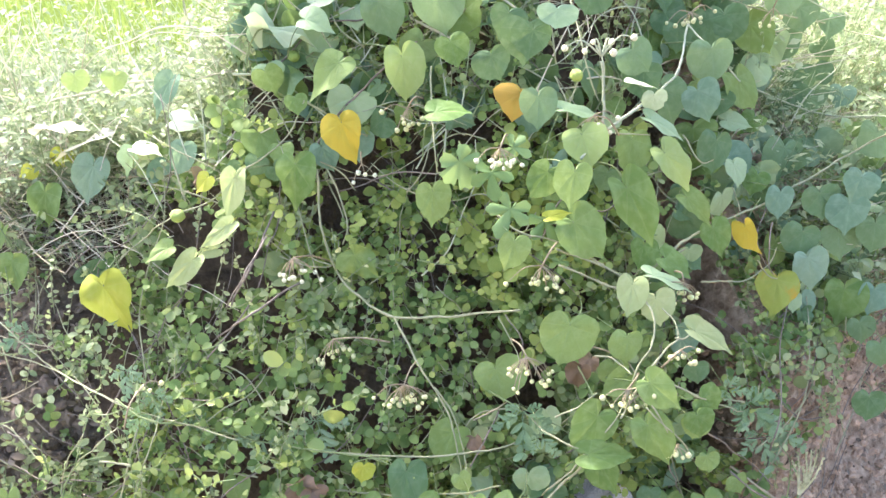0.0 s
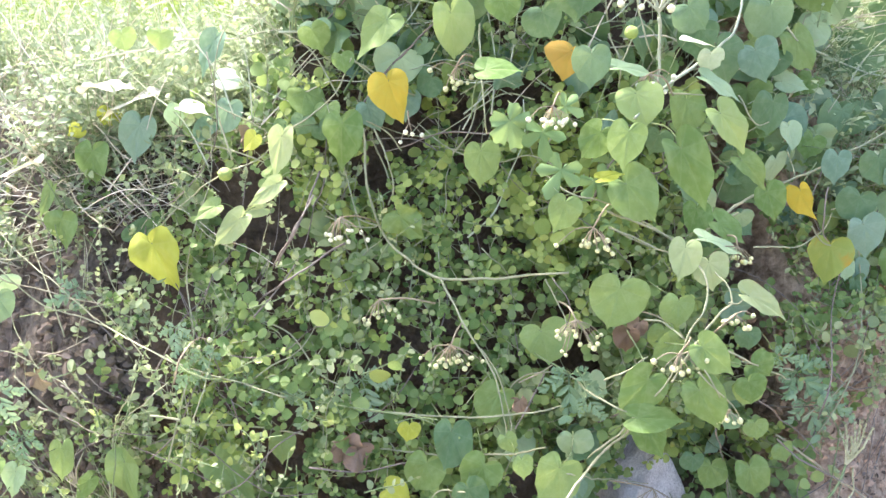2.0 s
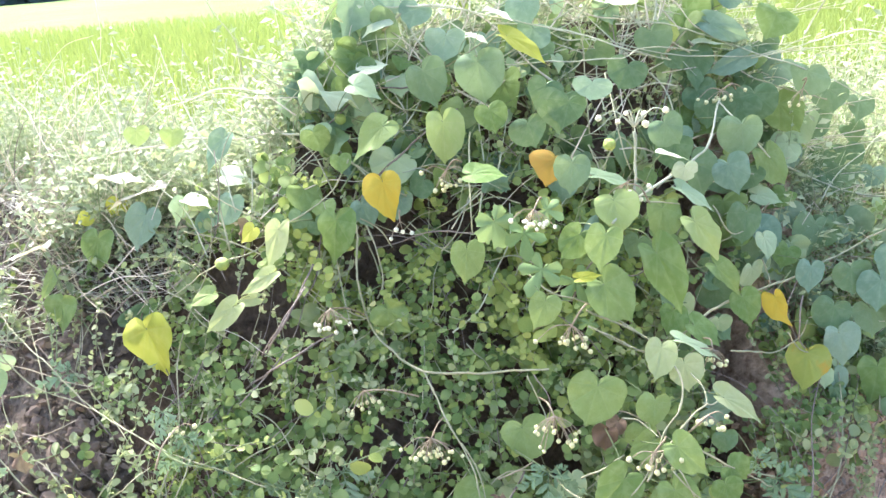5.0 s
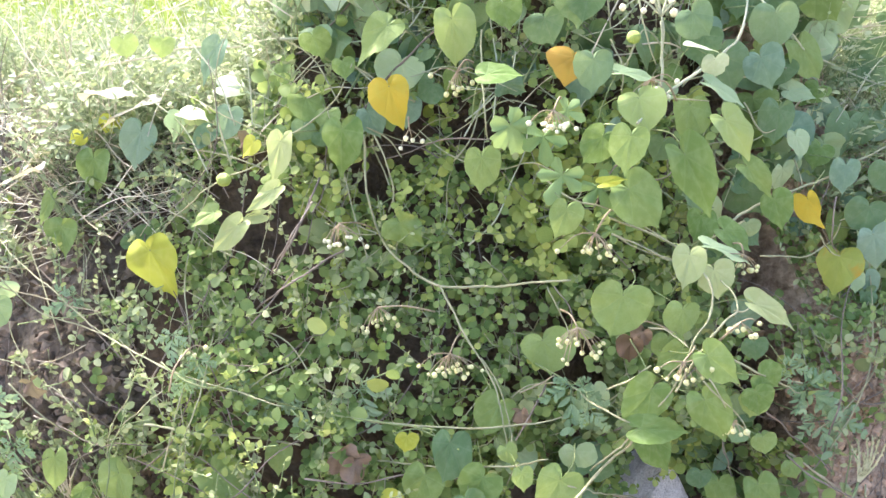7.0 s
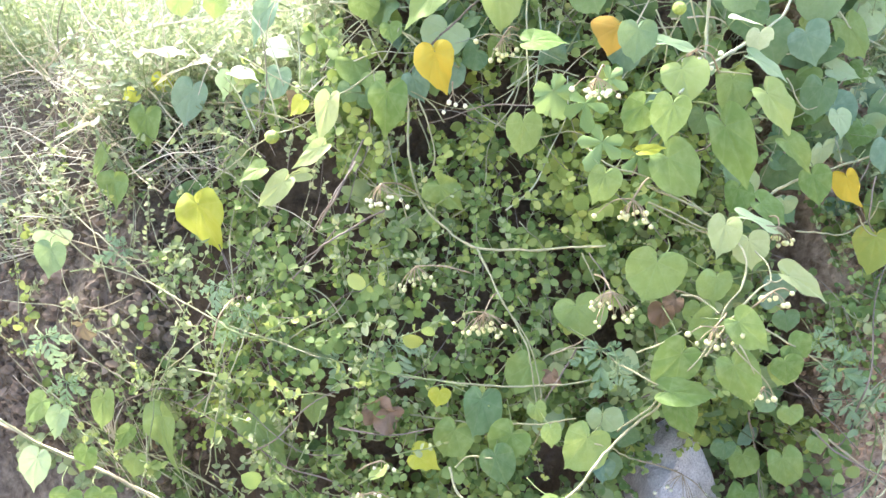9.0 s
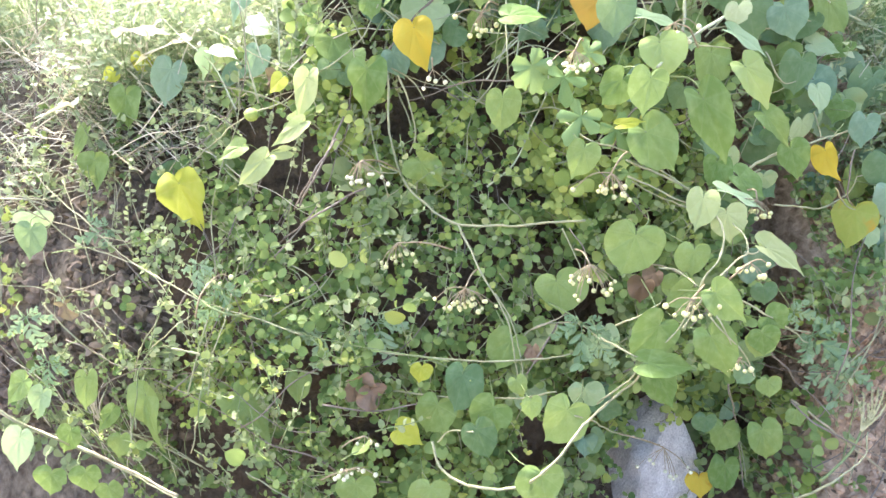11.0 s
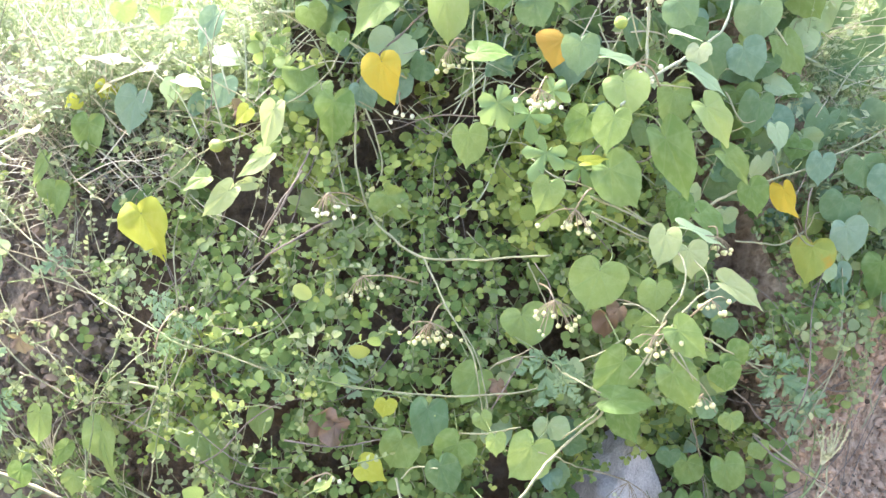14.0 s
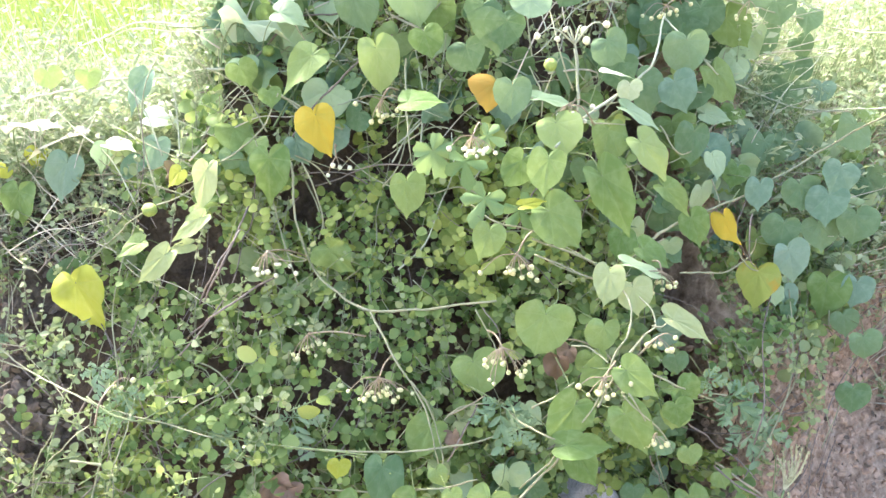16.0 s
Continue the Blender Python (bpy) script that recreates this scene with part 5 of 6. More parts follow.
stem(root_bare, 0.0034, 0.0025, M_STEM_PALE, (0.441, 0.832, 0.428), (0.480, 0.782, 0.415), (0.550, 0.787, 0.340), (0.626, 0.795, 0.261), (0.691, 0.792, 0.188))
stem(root_bare, 0.002, 0.0015, M_TWIG, (0.614, 0.837, 0.433), (0.619, 0.829, 0.351), (0.604, 0.811, 0.277))
stem(vine_low, 0.0016, 0.0012, M_STEM, (0.370, 0.904, 0.404), (0.393, 0.894, 0.303), (0.399, 0.846, 0.223))
stem(vine_budding, 0.0018, 0.0014, M_STEM, (0.184, 0.917, 0.817), (0.233, 0.903, 0.790), (0.269, 0.893, 0.777), (0.322, 0.910, 0.767))
stem(vine_budding, 0.002, 0.0015, M_STEM_PALE, (0.167, 0.838, 0.722), (0.216, 0.834, 0.715), (0.251, 0.822, 0.693), (0.265, 0.809, 0.675))
stem(vine_low, 0.0016, 0.0012, M_STALK, (0.111, 0.808, 0.627), (0.151, 0.794, 0.601), (0.185, 0.785, 0.571))
stem(vine_low, 0.0016, 0.0012, M_STALK, (-0.037, 0.825, 0.684), (-0.015, 0.809, 0.657), (-0.007, 0.789, 0.619), (-0.006, 0.765, 0.579))
stem(vine_low, 0.0014, 0.0010, M_STALK, (-0.022, 0.820, 0.671), (-0.004, 0.807, 0.642), (0.011, 0.798, 0.620))
stem(vine_middle, 0.0018, 0.0014, M_STEM, (-0.188, 0.966, 0.864), (-0.164, 0.959, 0.850), (-0.206, 0.962, 0.858), (-0.240, 0.972, 0.872))
umbel(vine_middle, (-0.164, 0.995, 0.836), (-0.213, 0.933, 0.886), 8, 0.044, 1, M_BUD, 91)
umbel(vine_middle, (-0.092, 0.878, 0.751), (-0.173, 0.875, 0.773), 8, 0.039, 1, M_BUD_Y, 92)
umbel(vine_budding, (0.079, 0.807, 0.775), (0.088, 0.746, 0.786), 11, 0.049, 1, M_BUD_Y, 93)
umbel(vine_brow, (0.008, 1.027, 1.069), (-0.019, 1.006, 1.064), 7, 0.039, 1, M_BUD_Y, 94)
umbel(vine_middle, (-0.095, 1.031, 0.997), (-0.096, 0.994, 0.993), 3, 0.034, 1, M_BUD, 95)
umbel(vine_middle, (0.113, 0.925, 1.031), (0.091, 0.868, 1.036), 8, 0.035, 1, M_BUD, 96)
umbel(vine_middle, (0.154, 0.832, 0.903), (0.125, 0.796, 0.892), 9, 0.042, 1, M_BUD_Y, 97)
umbel(vine_middle, (-0.058, 0.840, 0.736), (-0.078, 0.783, 0.743), 12, 0.046, 1, M_BUD_Y, 98)
umbel(vine_budding, (0.225, 0.702, 0.767), (0.197, 0.666, 0.773), 7, 0.032, 1, M_BUD_Y, 99)
umbel(vine_budding, (0.258, 0.960, 1.051), (0.250, 0.939, 1.121), 6, 0.059, -.4, M_BUD, 100)
umbel(vine_budding, (0.281, 0.954, 0.999), (0.234, 0.924, 1.044), 5, 0.039, .8, M_BUD, 101)
umbel(vine_budding, (0.330, 0.853, 0.818), (0.329, 0.812, 0.823), 7, 0.040, 1, M_BUD_Y, 102)
umbel(vine_budding, (0.257, 0.657, 0.676), (0.252, 0.634, 0.698), 5, 0.024, 1, M_BUD_Y, 103)
umbel(vine_low, (-0.331, 0.728, 0.448), (-0.273, 0.687, 0.510), 9, 0.041, .3, M_BUD, 104)
umbel(vine_low, (0.138, 0.753, 0.467), (0.228, 0.804, 0.374), 7, 0.061, 1, M_BUD, 105)
umbel(vine_brow, (0.511, 1.190, 1.111), (0.471, 1.159, 1.118), 7, 0.044, .6, M_BUD_Y, 106)
umbel(vine_budding, (0.617, 1.165, 1.122), (0.614, 1.158, 1.109), 4, 0.033, 1, M_BUD_Y, 107)
umbel(vine_trailing, (-0.485, 0.832, 0.703), (-0.454, 0.870, 0.746), 3, 0.021, 1, M_BUD_Y, 108)
umbel(vine_trailing, (-0.285, 0.730, 0.513), (-0.242, 0.702, 0.559), 3, 0.027, 1, M_BUD, 109)
umbel(vine_budding, (0.252, 0.694, 0.777), (0.276, 0.694, 0.800), 5, 0.028, .6, M_BUD_Y, 110)
lobed(vine_middle, 0.079, 0.880, 0.998, 0.062, 0, LOBED)
lobed(vine_middle, 0.100, 0.870, 0.945, 0.066, -30, LOBED)
lobed(vine_middle, 0.146, 0.860, 0.925, 0.062, 25, LOBED)
lobed(vine_middle, 0.039, 0.900, 1.012, 0.066, 20, BROAD)
lobed(vine_middle, 0.162, 0.850, 0.863, 0.030, 0, LOBED)
lobed(vine_middle, 0.115, 0.905, 1.020, 0.046, 60, LOBED)
lobed(vine_middle, -0.128, 1.065, 1.004, 0.050, 12, LOBED)
lobed(weed_feathery, -0.296, 0.841, 0.644, 0.081, -28, FEATHER)
lobed(weed_feathery, -0.217, 0.838, 0.658, 0.091, 12, FEATHER)
lobed(weed_feathery, -0.259, 0.834, 0.636, 0.061, 52, FEATHER)
lobed(weed_feathery, 0.083, 0.770, 0.672, 0.092, -8, FEATHER)
lobed(weed_feathery, 0.094, 0.713, 0.679, 0.055, 32, FEATHER)
lobed(weed_feathery, 0.461, 0.840, 0.556, 0.093, 42, FEATHER)
lobed(weed_feathery, 0.497, 0.845, 0.478, 0.091, 12, FEATHER)
lobed(weed_feathery, 0.374, 0.749, 0.674, 0.048, 72, FEATHER)
lobed(weed_feathery, -0.490, 0.914, 0.746, 0.061, -8, FEATHER)
lobed(weed_feathery, -0.398, 0.863, 0.672, 0.066, 22, FEATHER)
lobed(weed_feathery, -0.464, 0.850, 0.708, 0.049, -48, FEATHER)
lobed(weed_feathery, -0.682, 1.040, 0.762, 0.067, -68, FEATHER)
lobed(weed_feathery, -0.447, 0.872, 0.723, 0.057, 5, FEATHER)
lobed(weed_feathery, -0.347, 0.861, 0.645, 0.064, -26, FEATHER)
lobed(weed_feathery, -0.714, 0.809, 0.662, 0.071, -5, FEATHER)
lobed(weed_feathery, -0.739, 0.841, 0.725, 0.071, 15, FEATHER)
lobed(weed_feathery, 0.475, 0.851, 0.546, 0.092, 35, FEATHER)
lobed(weed_feathery, 0.528, 0.842, 0.477, 0.067, 55, FEATHER)
fruit(vine_middle, 0.224, 0.972, 1.090, 0.0096)
fruit(vine_trailing, -0.372, 0.978, 0.957, 0.0107)
fruit(vine_budding, 0.689, 1.280, 0.974, 0.0119)
fruit(vine_trailing, -0.181, 1.150, 1.128, 0.0098)


# ---- shade leaves behind, under the brow ----
def shade_leaves(vine, x0, x1, z0, z1, n, seed, deep):
    rnd = random.Random(seed)
    for i in range(n):
        x, z = rnd.uniform(x0, x1), rnd.uniform(z0, z1)
        if ((x - 0.465) / 0.09) ** 2 + ((z - 0.675) / 0.055) ** 2 < 1:
            continue
        if ((x - 0.29) / 0.11) ** 2 + ((z - 1.13) / 0.07) ** 2 < 1:
            continue
        y = face_y(x, z) - 0.02 + rnd.uniform(-0.02, deep)
        leaf(vine, x, y, z, rnd.uniform(0.035, 0.076), rnd.uniform(-75, 75), rnd.uniform(-40, 30), rnd.uniform(-42, 42), rnd.choice((M_SHADED, M_SHADED, M_HEART, M_SKYLIT, M_SUNLIT2)), rnd.randrange(4), i % 3)


shade_leaves(vine_brow, -0.26, 0.4, 1.0, 1.24, 95, 5, 0.06)
shade_leaves(vine_brow, -0.2, 0.55, 1.14, 1.3, 70, 15, 0.05)
shade_leaves(vine_budding, 0.2, 0.66, 0.82, 1.2, 85, 6, 0.06)
shade_leaves(vine_budding, 0.3, 0.62, 0.64, 0.84, 34, 9, 0.08)
shade_leaves(vine_budding, 0.6, 0.95, 0.6, 0.86, 34, 8, 0.03)
shade_leaves(vine_low, 0.0, 0.17, 0.42, 0.62, 16, 10, 0.05)
shade_leaves(vine_low, 0.3, 0.42, 0.28, 0.55, 10, 11, 0.04)


# ---- brushwood and yellowish sprigs threaded through the creepers ----
def brushwood(label, x0, x1, z0, z1, n, seed, mats, thick):
    """Thin straggling twigs over the face of the bank, each bent its own way."""
    rnd = random.Random(seed)
    base = thing("dry_brushwood", ((x0 + x1) / 2, face_y((x0 + x1) / 2, z0), z0), label, "brushwood", "brushwood on the bank")
    inv = base.matrix_basis.inverted()
    for i in range(n):
        x, z = rnd.uniform(x0, x1), rnd.uniform(z0, z1)
        if z > crest(x) + 0.06:
            continue
        a = rnd.choice((0.4, 0.6, 2.3, 1.4, 2.7)) + rnd.uniform(-0.4, 0.4)
        step, pts_ = rnd.uniform(0.035, 0.08), []
        off = rnd.uniform(-0.03, 0.03)
        for j in range(rnd.randint(4, 7)):
            pts_.append(Vector((x, face_y(x, z) + off, z)))
            a += rnd.uniform(-0.5, 0.5)
            x, z = x + step * math.cos(a), z + step * math.sin(a)
            off += rnd.uniform(-0.012, 0.012)
        r = thick * rnd.uniform(0.5, 1.2)
        part("twig", from_lists("twig", *tube([inv @ q for q in spline(pts_, 5)], r, r * 0.5, 5, 0.3), rnd.choice(mats)), base)


brushwood("tangle of thin dry twigs among the creepers", -0.9, -0.2, 0.4, 0.95, 28, 71, (M_TWIG, M_TWIG, M_STEM), 0.0014)
brushwood("tangle of thin green and brown stems among the leaves", -0.3, 0.4, 0.45, 1.15, 30, 72, (M_TWIG, M_STEM, M_STEM), 0.0014)
brushwood("tangle of dry stems over the brow", -0.4, 0.75, 0.95, 1.25, 60, 73, (M_STEM, M_STRAW, M_FUZZ), 0.0015)
brushwood("dry twigs and rootlets on bare earth", 0.45, 0.95, 0.2, 0.62, 35, 174, (M_TWIG, M_TWIG, M_STEM), 0.0014)


def sprigs(label, x0, x1, z0, z1, n, seed, name="yellowish_sprig_growth", one=M_SPRIG_ONE, many=M_SPRIG, size=1.0):
    """Upright sprigs with tiny yellowish leaves."""
    rnd = random.Random(seed)
    base = thing(name, ((x0 + x1) / 2, face_y((x0 + x1) / 2, z0), z0), label, "weeds")
    inv = base.matrix_basis.inverted()
    lists, stalks, made = ([], []), ([], []), 0
    form = from_lists("sprig_leaf", *oval_lists(([], []), Matrix(), 1.0, 0.58, 0.2), one)
    for i in range(n):
        x, z = rnd.uniform(x0, x1), rnd.uniform(z0, z1)
        if z > crest(x) + 0.02:
            continue
        root = Vector((x, face_y(x, z) + 0.03, z))
        top = root + UP * rnd.uniform(0.04, 0.11) + RIGHT * rnd.uniform(-0.05, 0.05) + OUT * rnd.uniform(0.0, 0.03)
        tube([inv @ root, inv @ ((root + top) / 2 + OUT * 0.004), inv @ top], 0.0009, 0.0005, 3, lists=stalks)
        for j in range(rnd.randint(8, 16)):
            q = root.lerp(top, rnd.uniform(0.15, 1.0))
            l = rnd.uniform(0.006, 0.013) * size
            m = facing(q, 1.0, rnd.uniform(-180, 180), rnd.uniform(-40, 60), rnd.uniform(-50, 50))
            made += 1
            if made < 260:
                part("leaf", form, base, inv @ m @ Matrix.Scale(l, 4))
            else:
                oval_lists(lists, inv @ m, l, l * rnd.uniform(0.4, 0.75), 0.2)
    tagged(part("leafy_growth", from_lists("leafy_growth", *lists, many), base), kind="stuff")
    tagged(part("stalk_growth", from_lists("stalk_growth", *stalks, M_STEM), base), kind="stuff")


sprigs("light yellowish-green sprigs with tiny leaves on the bank", -0.85, -0.35, 0.5, 0.85, 40, 81)
sprigs("light yellowish-green sprigs with tiny leaves on the bank", -0.35, 0.25, 0.55, 0.95, 30, 82)
sprigs("pale sprigs straggling over the brow", -0.5, 0.7, 1.0, 1.25, 130, 83)
sprigs("pale downy sprays of small grey-green leaves hanging from the brow", -0.6, -0.16, 0.84, 1.22, 90, 84, "downy_spray", M_DOWN_ONE, M_DOWN, 1.1)
sprigs("greyish downy sprigs on the shaded slope", -1.05, -0.45, 0.3, 0.84, 35, 85, "downy_spray", M_DOWN_ONE, M_DOWN, 1.35)
sprigs("thin yellowish-green sprigs on the crumbly slope", 0.5, 1.0, 0.3, 0.72, 60, 86)
brushwood("thin pale green stems threading through the large leaves", -0.25, 0.85, 0.8, 1.2, 75, 77, (M_FUZZ, M_STEM, M_STALK, M_STEM), 0.0015)
brushwood("thin grey straggling stems on the shaded slope", -1.0, -0.45, 0.35, 0.9, 22, 78, (M_STEM, M_STEM, M_TWIG), 0.0013)
brushwood("bleached straw strewn over the sunny slope", -1.0, -0.55, 0.84, 0.98, 55, 79, (M_STRAW, M_STRAW, M_STEM_PALE), 0.0014)
brushwood("downy pale stems sprawling over the brow", -0.3, 0.62, 1.1, 1.3, 115, 75, (M_FUZZ, M_FUZZ, M_STEM, M_STRAW), 0.002)
brushwood("downy pale stems sprawling over the brow", -0.62, -0.2, 0.92, 1.2, 22, 76, (M_FUZZ, M_STRAW, M_STEM), 0.0013)

def spray(label, pairs, size, one, points):
    """A thin arching shoot with small leaves in pairs along it."""
    rnd = random.Random(int(abs(points[0][0]) * 1e4))
    at = Vector(points[0])
    base = thing("leafy_shoot", at, label, "shoot", "leafy shoots on the bank")
    path = [q - at for q in spline(points, 8)]
    part("stem", from_lists("stem", *tube(path, 0.0012, 0.0007, 5, 0.2), M_STALK), base)
    form = from_lists("shoot_leaf", *oval_lists(([], []), Matrix(), 1.0, 0.72, 0.25), one)
    for i in range(pairs):
        f = 0.12 + 0.88 * (i + 0.5) / pairs
        k = min(len(path) - 2, int(f * (len(path) - 1)))
        d = path[k + 1] - path[k]
        run = math.degrees(math.atan2(d.dot(RIGHT), -d.dot(UP)))
        for side in (-1, 1):
            if rnd.random() < 0.3:
                continue
            l = size * rnd.uniform(0.35, 1.15) * (1.1 - 0.5 * f)
            j = max(0, min(len(path) - 1, k + rnd.randint(-3, 3)))
            part("leaf", form, base, facing(path[j] + OUT * rnd.uniform(-0.006, 0.006), l, run + side * rnd.uniform(15, 110), rnd.gauss(0, 35), rnd.gauss(0, 40)))


spray("pale green shoot with small paired leaves arching over the earth", 10, 0.016, M_SPRIG_ONE, [(-0.791, 1.043, 0.723), (-0.726, 1.028, 0.735), (-0.668, 1.010, 0.742), (-0.606, 0.995, 0.755)])
spray("pale green shoot with small paired leaves arching over the earth", 11, 0.019, M_SPRIG_ONE, [(-0.760, 0.956, 0.649), (-0.696, 0.943, 0.665), (-0.652, 0.946, 0.687), (-0.614, 0.950, 0.710), (-0.587, 0.962, 0.733)])
spray("light green shoot with small leaves among the creepers", 12, 0.02, M_SPRIG_ONE, [(-0.586, 0.852, 0.628), (-0.568, 0.881, 0.670), (-0.549, 0.910, 0.707), (-0.525, 0.931, 0.740)])
spray("light green shoot with small leaves among the creepers", 9, 0.018, M_SPRIG_ONE, [(-0.650, 0.858, 0.591), (-0.621, 0.859, 0.613), (-0.581, 0.855, 0.634), (-0.529, 0.843, 0.648)])
spray("light green shoot with small leaves among the creepers", 10, 0.02, M_SPRIG_ONE, [(-0.508, 0.763, 0.514), (-0.501, 0.777, 0.569), (-0.485, 0.798, 0.611), (-0.458, 0.814, 0.649)])
spray("yellowish-green shoot with small leaves among the creepers", 11, 0.018, M_SPRIG_YEL, [(-0.430, 0.839, 0.690), (-0.386, 0.839, 0.711), (-0.348, 0.848, 0.719), (-0.314, 0.847, 0.718)])
spray("yellowish-green shoot with small leaves among the creepers", 9, 0.018, M_SPRIG_YEL, [(-0.034, 0.946, 0.846), (-0.000, 0.940, 0.836), (0.030, 0.940, 0.833), (0.057, 0.945, 0.842)])
spray("yellowish-green shoot with small leaves among the creepers", 9, 0.017, M_SPRIG_YEL, [(-0.312, 0.798, 0.670), (-0.288, 0.781, 0.652), (-0.259, 0.771, 0.644), (-0.234, 0.774, 0.648)])
spray("fresh yellowish-green shoot with small leaves under the brow", 9, 0.016, M_SPRIG_YEL, [(-0.288, 1.086, 1.075), (-0.263, 1.079, 1.060), (-0.242, 1.071, 1.048), (-0.216, 1.071, 1.050)])
spray("yellowish-green shoot with small leaves among the creepers", 8, 0.018, M_SPRIG_YEL, [(-0.532, 0.821, 0.613), (-0.490, 0.815, 0.635), (-0.449, 0.805, 0.647), (-0.429, 0.811, 0.664)])
spray("pale downy shoot with small leaves on the sunny slope", 9, 0.018, M_SPRIG_ONE, [(-0.567, 1.130, 0.922), (-0.507, 1.099, 0.933), (-0.449, 1.057, 0.932), (-0.398, 1.007, 0.908)])
spray("pale downy shoot with small leaves on the sunny slope", 9, 0.018, M_SPRIG_ONE, [(-0.686, 1.214, 0.926), (-0.638, 1.168, 0.911), (-0.581, 1.128, 0.907), (-0.543, 1.111, 0.917)])
spray("thin light green shoot with small leaves over bare earth", 9, 0.019, M_SPRIG_ONE, [(0.514, 0.772, 0.345), (0.521, 0.784, 0.395), (0.524, 0.795, 0.457), (0.495, 0.792, 0.511)])
spray("thin light green shoot with small leaves over bare earth", 9, 0.02, M_SPRIG_ONE, [(0.493, 0.891, 0.614), (0.526, 0.879, 0.596), (0.570, 0.893, 0.593), (0.619, 0.914, 0.590)])
spray("yellowish-green shoot with small leaves among the creepers", 8, 0.02, M_SPRIG_YEL, [(-0.362, 0.726, 0.589), (-0.368, 0.743, 0.617), (-0.378, 0.763, 0.644), (-0.399, 0.779, 0.655)])
spray("light green shoot with small leaves among the creepers", 8, 0.022, M_SPRIG_ONE, [(-0.288, 0.814, 0.697), (-0.262, 0.828, 0.709), (-0.237, 0.829, 0.710), (-0.212, 0.817, 0.701)])


spray("green compound leaf with broad oval leaflets", 3, 0.04, SMALL[0], [(-0.447, 0.705, 0.509), (-0.423, 0.699, 0.533), (-0.396, 0.692, 0.556), (-0.376, 0.693, 0.567)])
spray("green compound leaf with broad oval leaflets", 3, 0.036, SMALL[0], [(-0.279, 0.688, 0.529), (-0.257, 0.689, 0.541), (-0.236, 0.691, 0.544), (-0.213, 0.690, 0.545)])
spray("green compound leaf with broad oval leaflets", 3, 0.032, SMALL[2], [(-0.212, 0.804, 0.695), (-0.187, 0.806, 0.701), (-0.166, 0.811, 0.705), (-0.140, 0.818, 0.712)])
spray("green compound leaf with broad oval leaflets", 3, 0.032, SMALL[2], [(-0.260, 0.861, 0.743), (-0.246, 0.868, 0.752), (-0.231, 0.875, 0.759), (-0.211, 0.882, 0.764)])

grow = random.Random(64)
for _ in range(34):
    x, z = grow.uniform(-0.8, -0.16), grow.uniform(0.42, 0.84)
    a, step = grow.uniform(0.1, 2.0), grow.uniform(0.022, 0.036)
    way = []
    for i in range(4):
        way.append((x, face_y(x, z) - 0.035 - 0.01 * i + grow.uniform(-0.006, 0.006), z))
        x, z, a = x + step * math.cos(a), z + step * math.sin(a), a + grow.uniform(-0.5, 0.3)
    spray("pale thin shoot with tiny leaves among the creepers", 7, grow.uniform(0.011, 0.016), grow.choice((M_SPRIG_ONE, M_SPRIG_ONE, M_SPRIG_YEL)), way)


# ---- grey stone low on the bank ----
def stone_mesh(seed):
    bm = bmesh.new()
    bmesh.ops.create_icosphere(bm, subdivisions=5, radius=1.0)
    cuts = [(Vector((0.1, -1, 0.3)).normalized(), 0.72), (Vector((0.9, -0.25, 0.62)).normalized(), 0.5), (Vector((-0.62, -0.3, 0.75)).normalized(), 0.6), (Vector((0.4, 0.1, 1)).normalized(), 0.78), (Vector((-1, -0.2, 0)).normalized(), 0.75)]
    for v in bm.verts:
        for nrm, d in cuts:
            over = v.co.dot(nrm) - d
            if over > 0:
                v.co -= nrm * over * 0.97
        v.co += v.co.normalized() * (0.05 * noise.noise(v.co * 2.3 + Vector((seed, 0, 0))) + 0.03 * noise.noise(v.co * 5) + 0.016 * noise.noise(v.co * 11) + 0.01 * noise.noise(v.co * 24))
    return mesh_of(bm, "stone", M_STONE)


stone = new("stone", stone_mesh(3.0))
stone.matrix_basis = pose(0.262, 0.955, 0.235, -12, 8, 12) @ Matrix.Diagonal((0.115, 0.1, 0.17, 1))
tagged(stone, "pale grey rough stone half buried at the foot of the bank", "stone")


# ---- leaf litter and bits of root on the bare earth ----
def litter(x0, x1, z0, z1, n, seed, most):
    """Dry leaves on the earth: the first 280 singly, the rest joined."""
    rnd = random.Random(seed)
    mid = ((x0 + x1) / 2, face_y((x0 + x1) / 2, z0) + soil_gap((x0 + x1) / 2), z0)
    base = thing("leaf_litter", mid, "dry brown leaf litter and crumbs on bare earth", "leaf litter")
    inv = base.matrix_basis.inverted()
    lists = ([], [])
    forms = [from_lists("dry_leaf", *oval_lists(([], []), Matrix(), 1.0, w, cup), M_LITTER_ONE) for w, cup in ((0.35, 0.5), (0.55, 0.3), (0.7, -0.3))]
    for i in range(n):
        x, z = rnd.uniform(x0, x1), rnd.uniform(z0, z1)
        if z > 0.56 and 0.3 < x < 0.54:
            continue
        q = Vector((x, face_y(x, z) + soil_gap(x) - 0.008 + 0.01 * rnd.random(), z))
        q.z = land(q.x, q.y) + 0.004
        m = inv @ facing(q, 1.0, rnd.uniform(-180, 180), rnd.uniform(-40, 40), rnd.uniform(-50, 50))
        length = rnd.uniform(0.005, most)
        if i < 280:
            part("dry_leaf", forms[i % 3], base, m @ Matrix.Scale(length, 4))
        else:
            oval_lists(lists, m, length, length * rnd.uniform(0.3, 0.7), rnd.uniform(-0.3, 0.5))
    tagged(part("crumb_mass", from_lists("crumb_mass", *lists, M_LITTER), base), kind="stuff")


litter(0.4, 1.1, 0.15, 0.66, 1100, 21, 0.016)
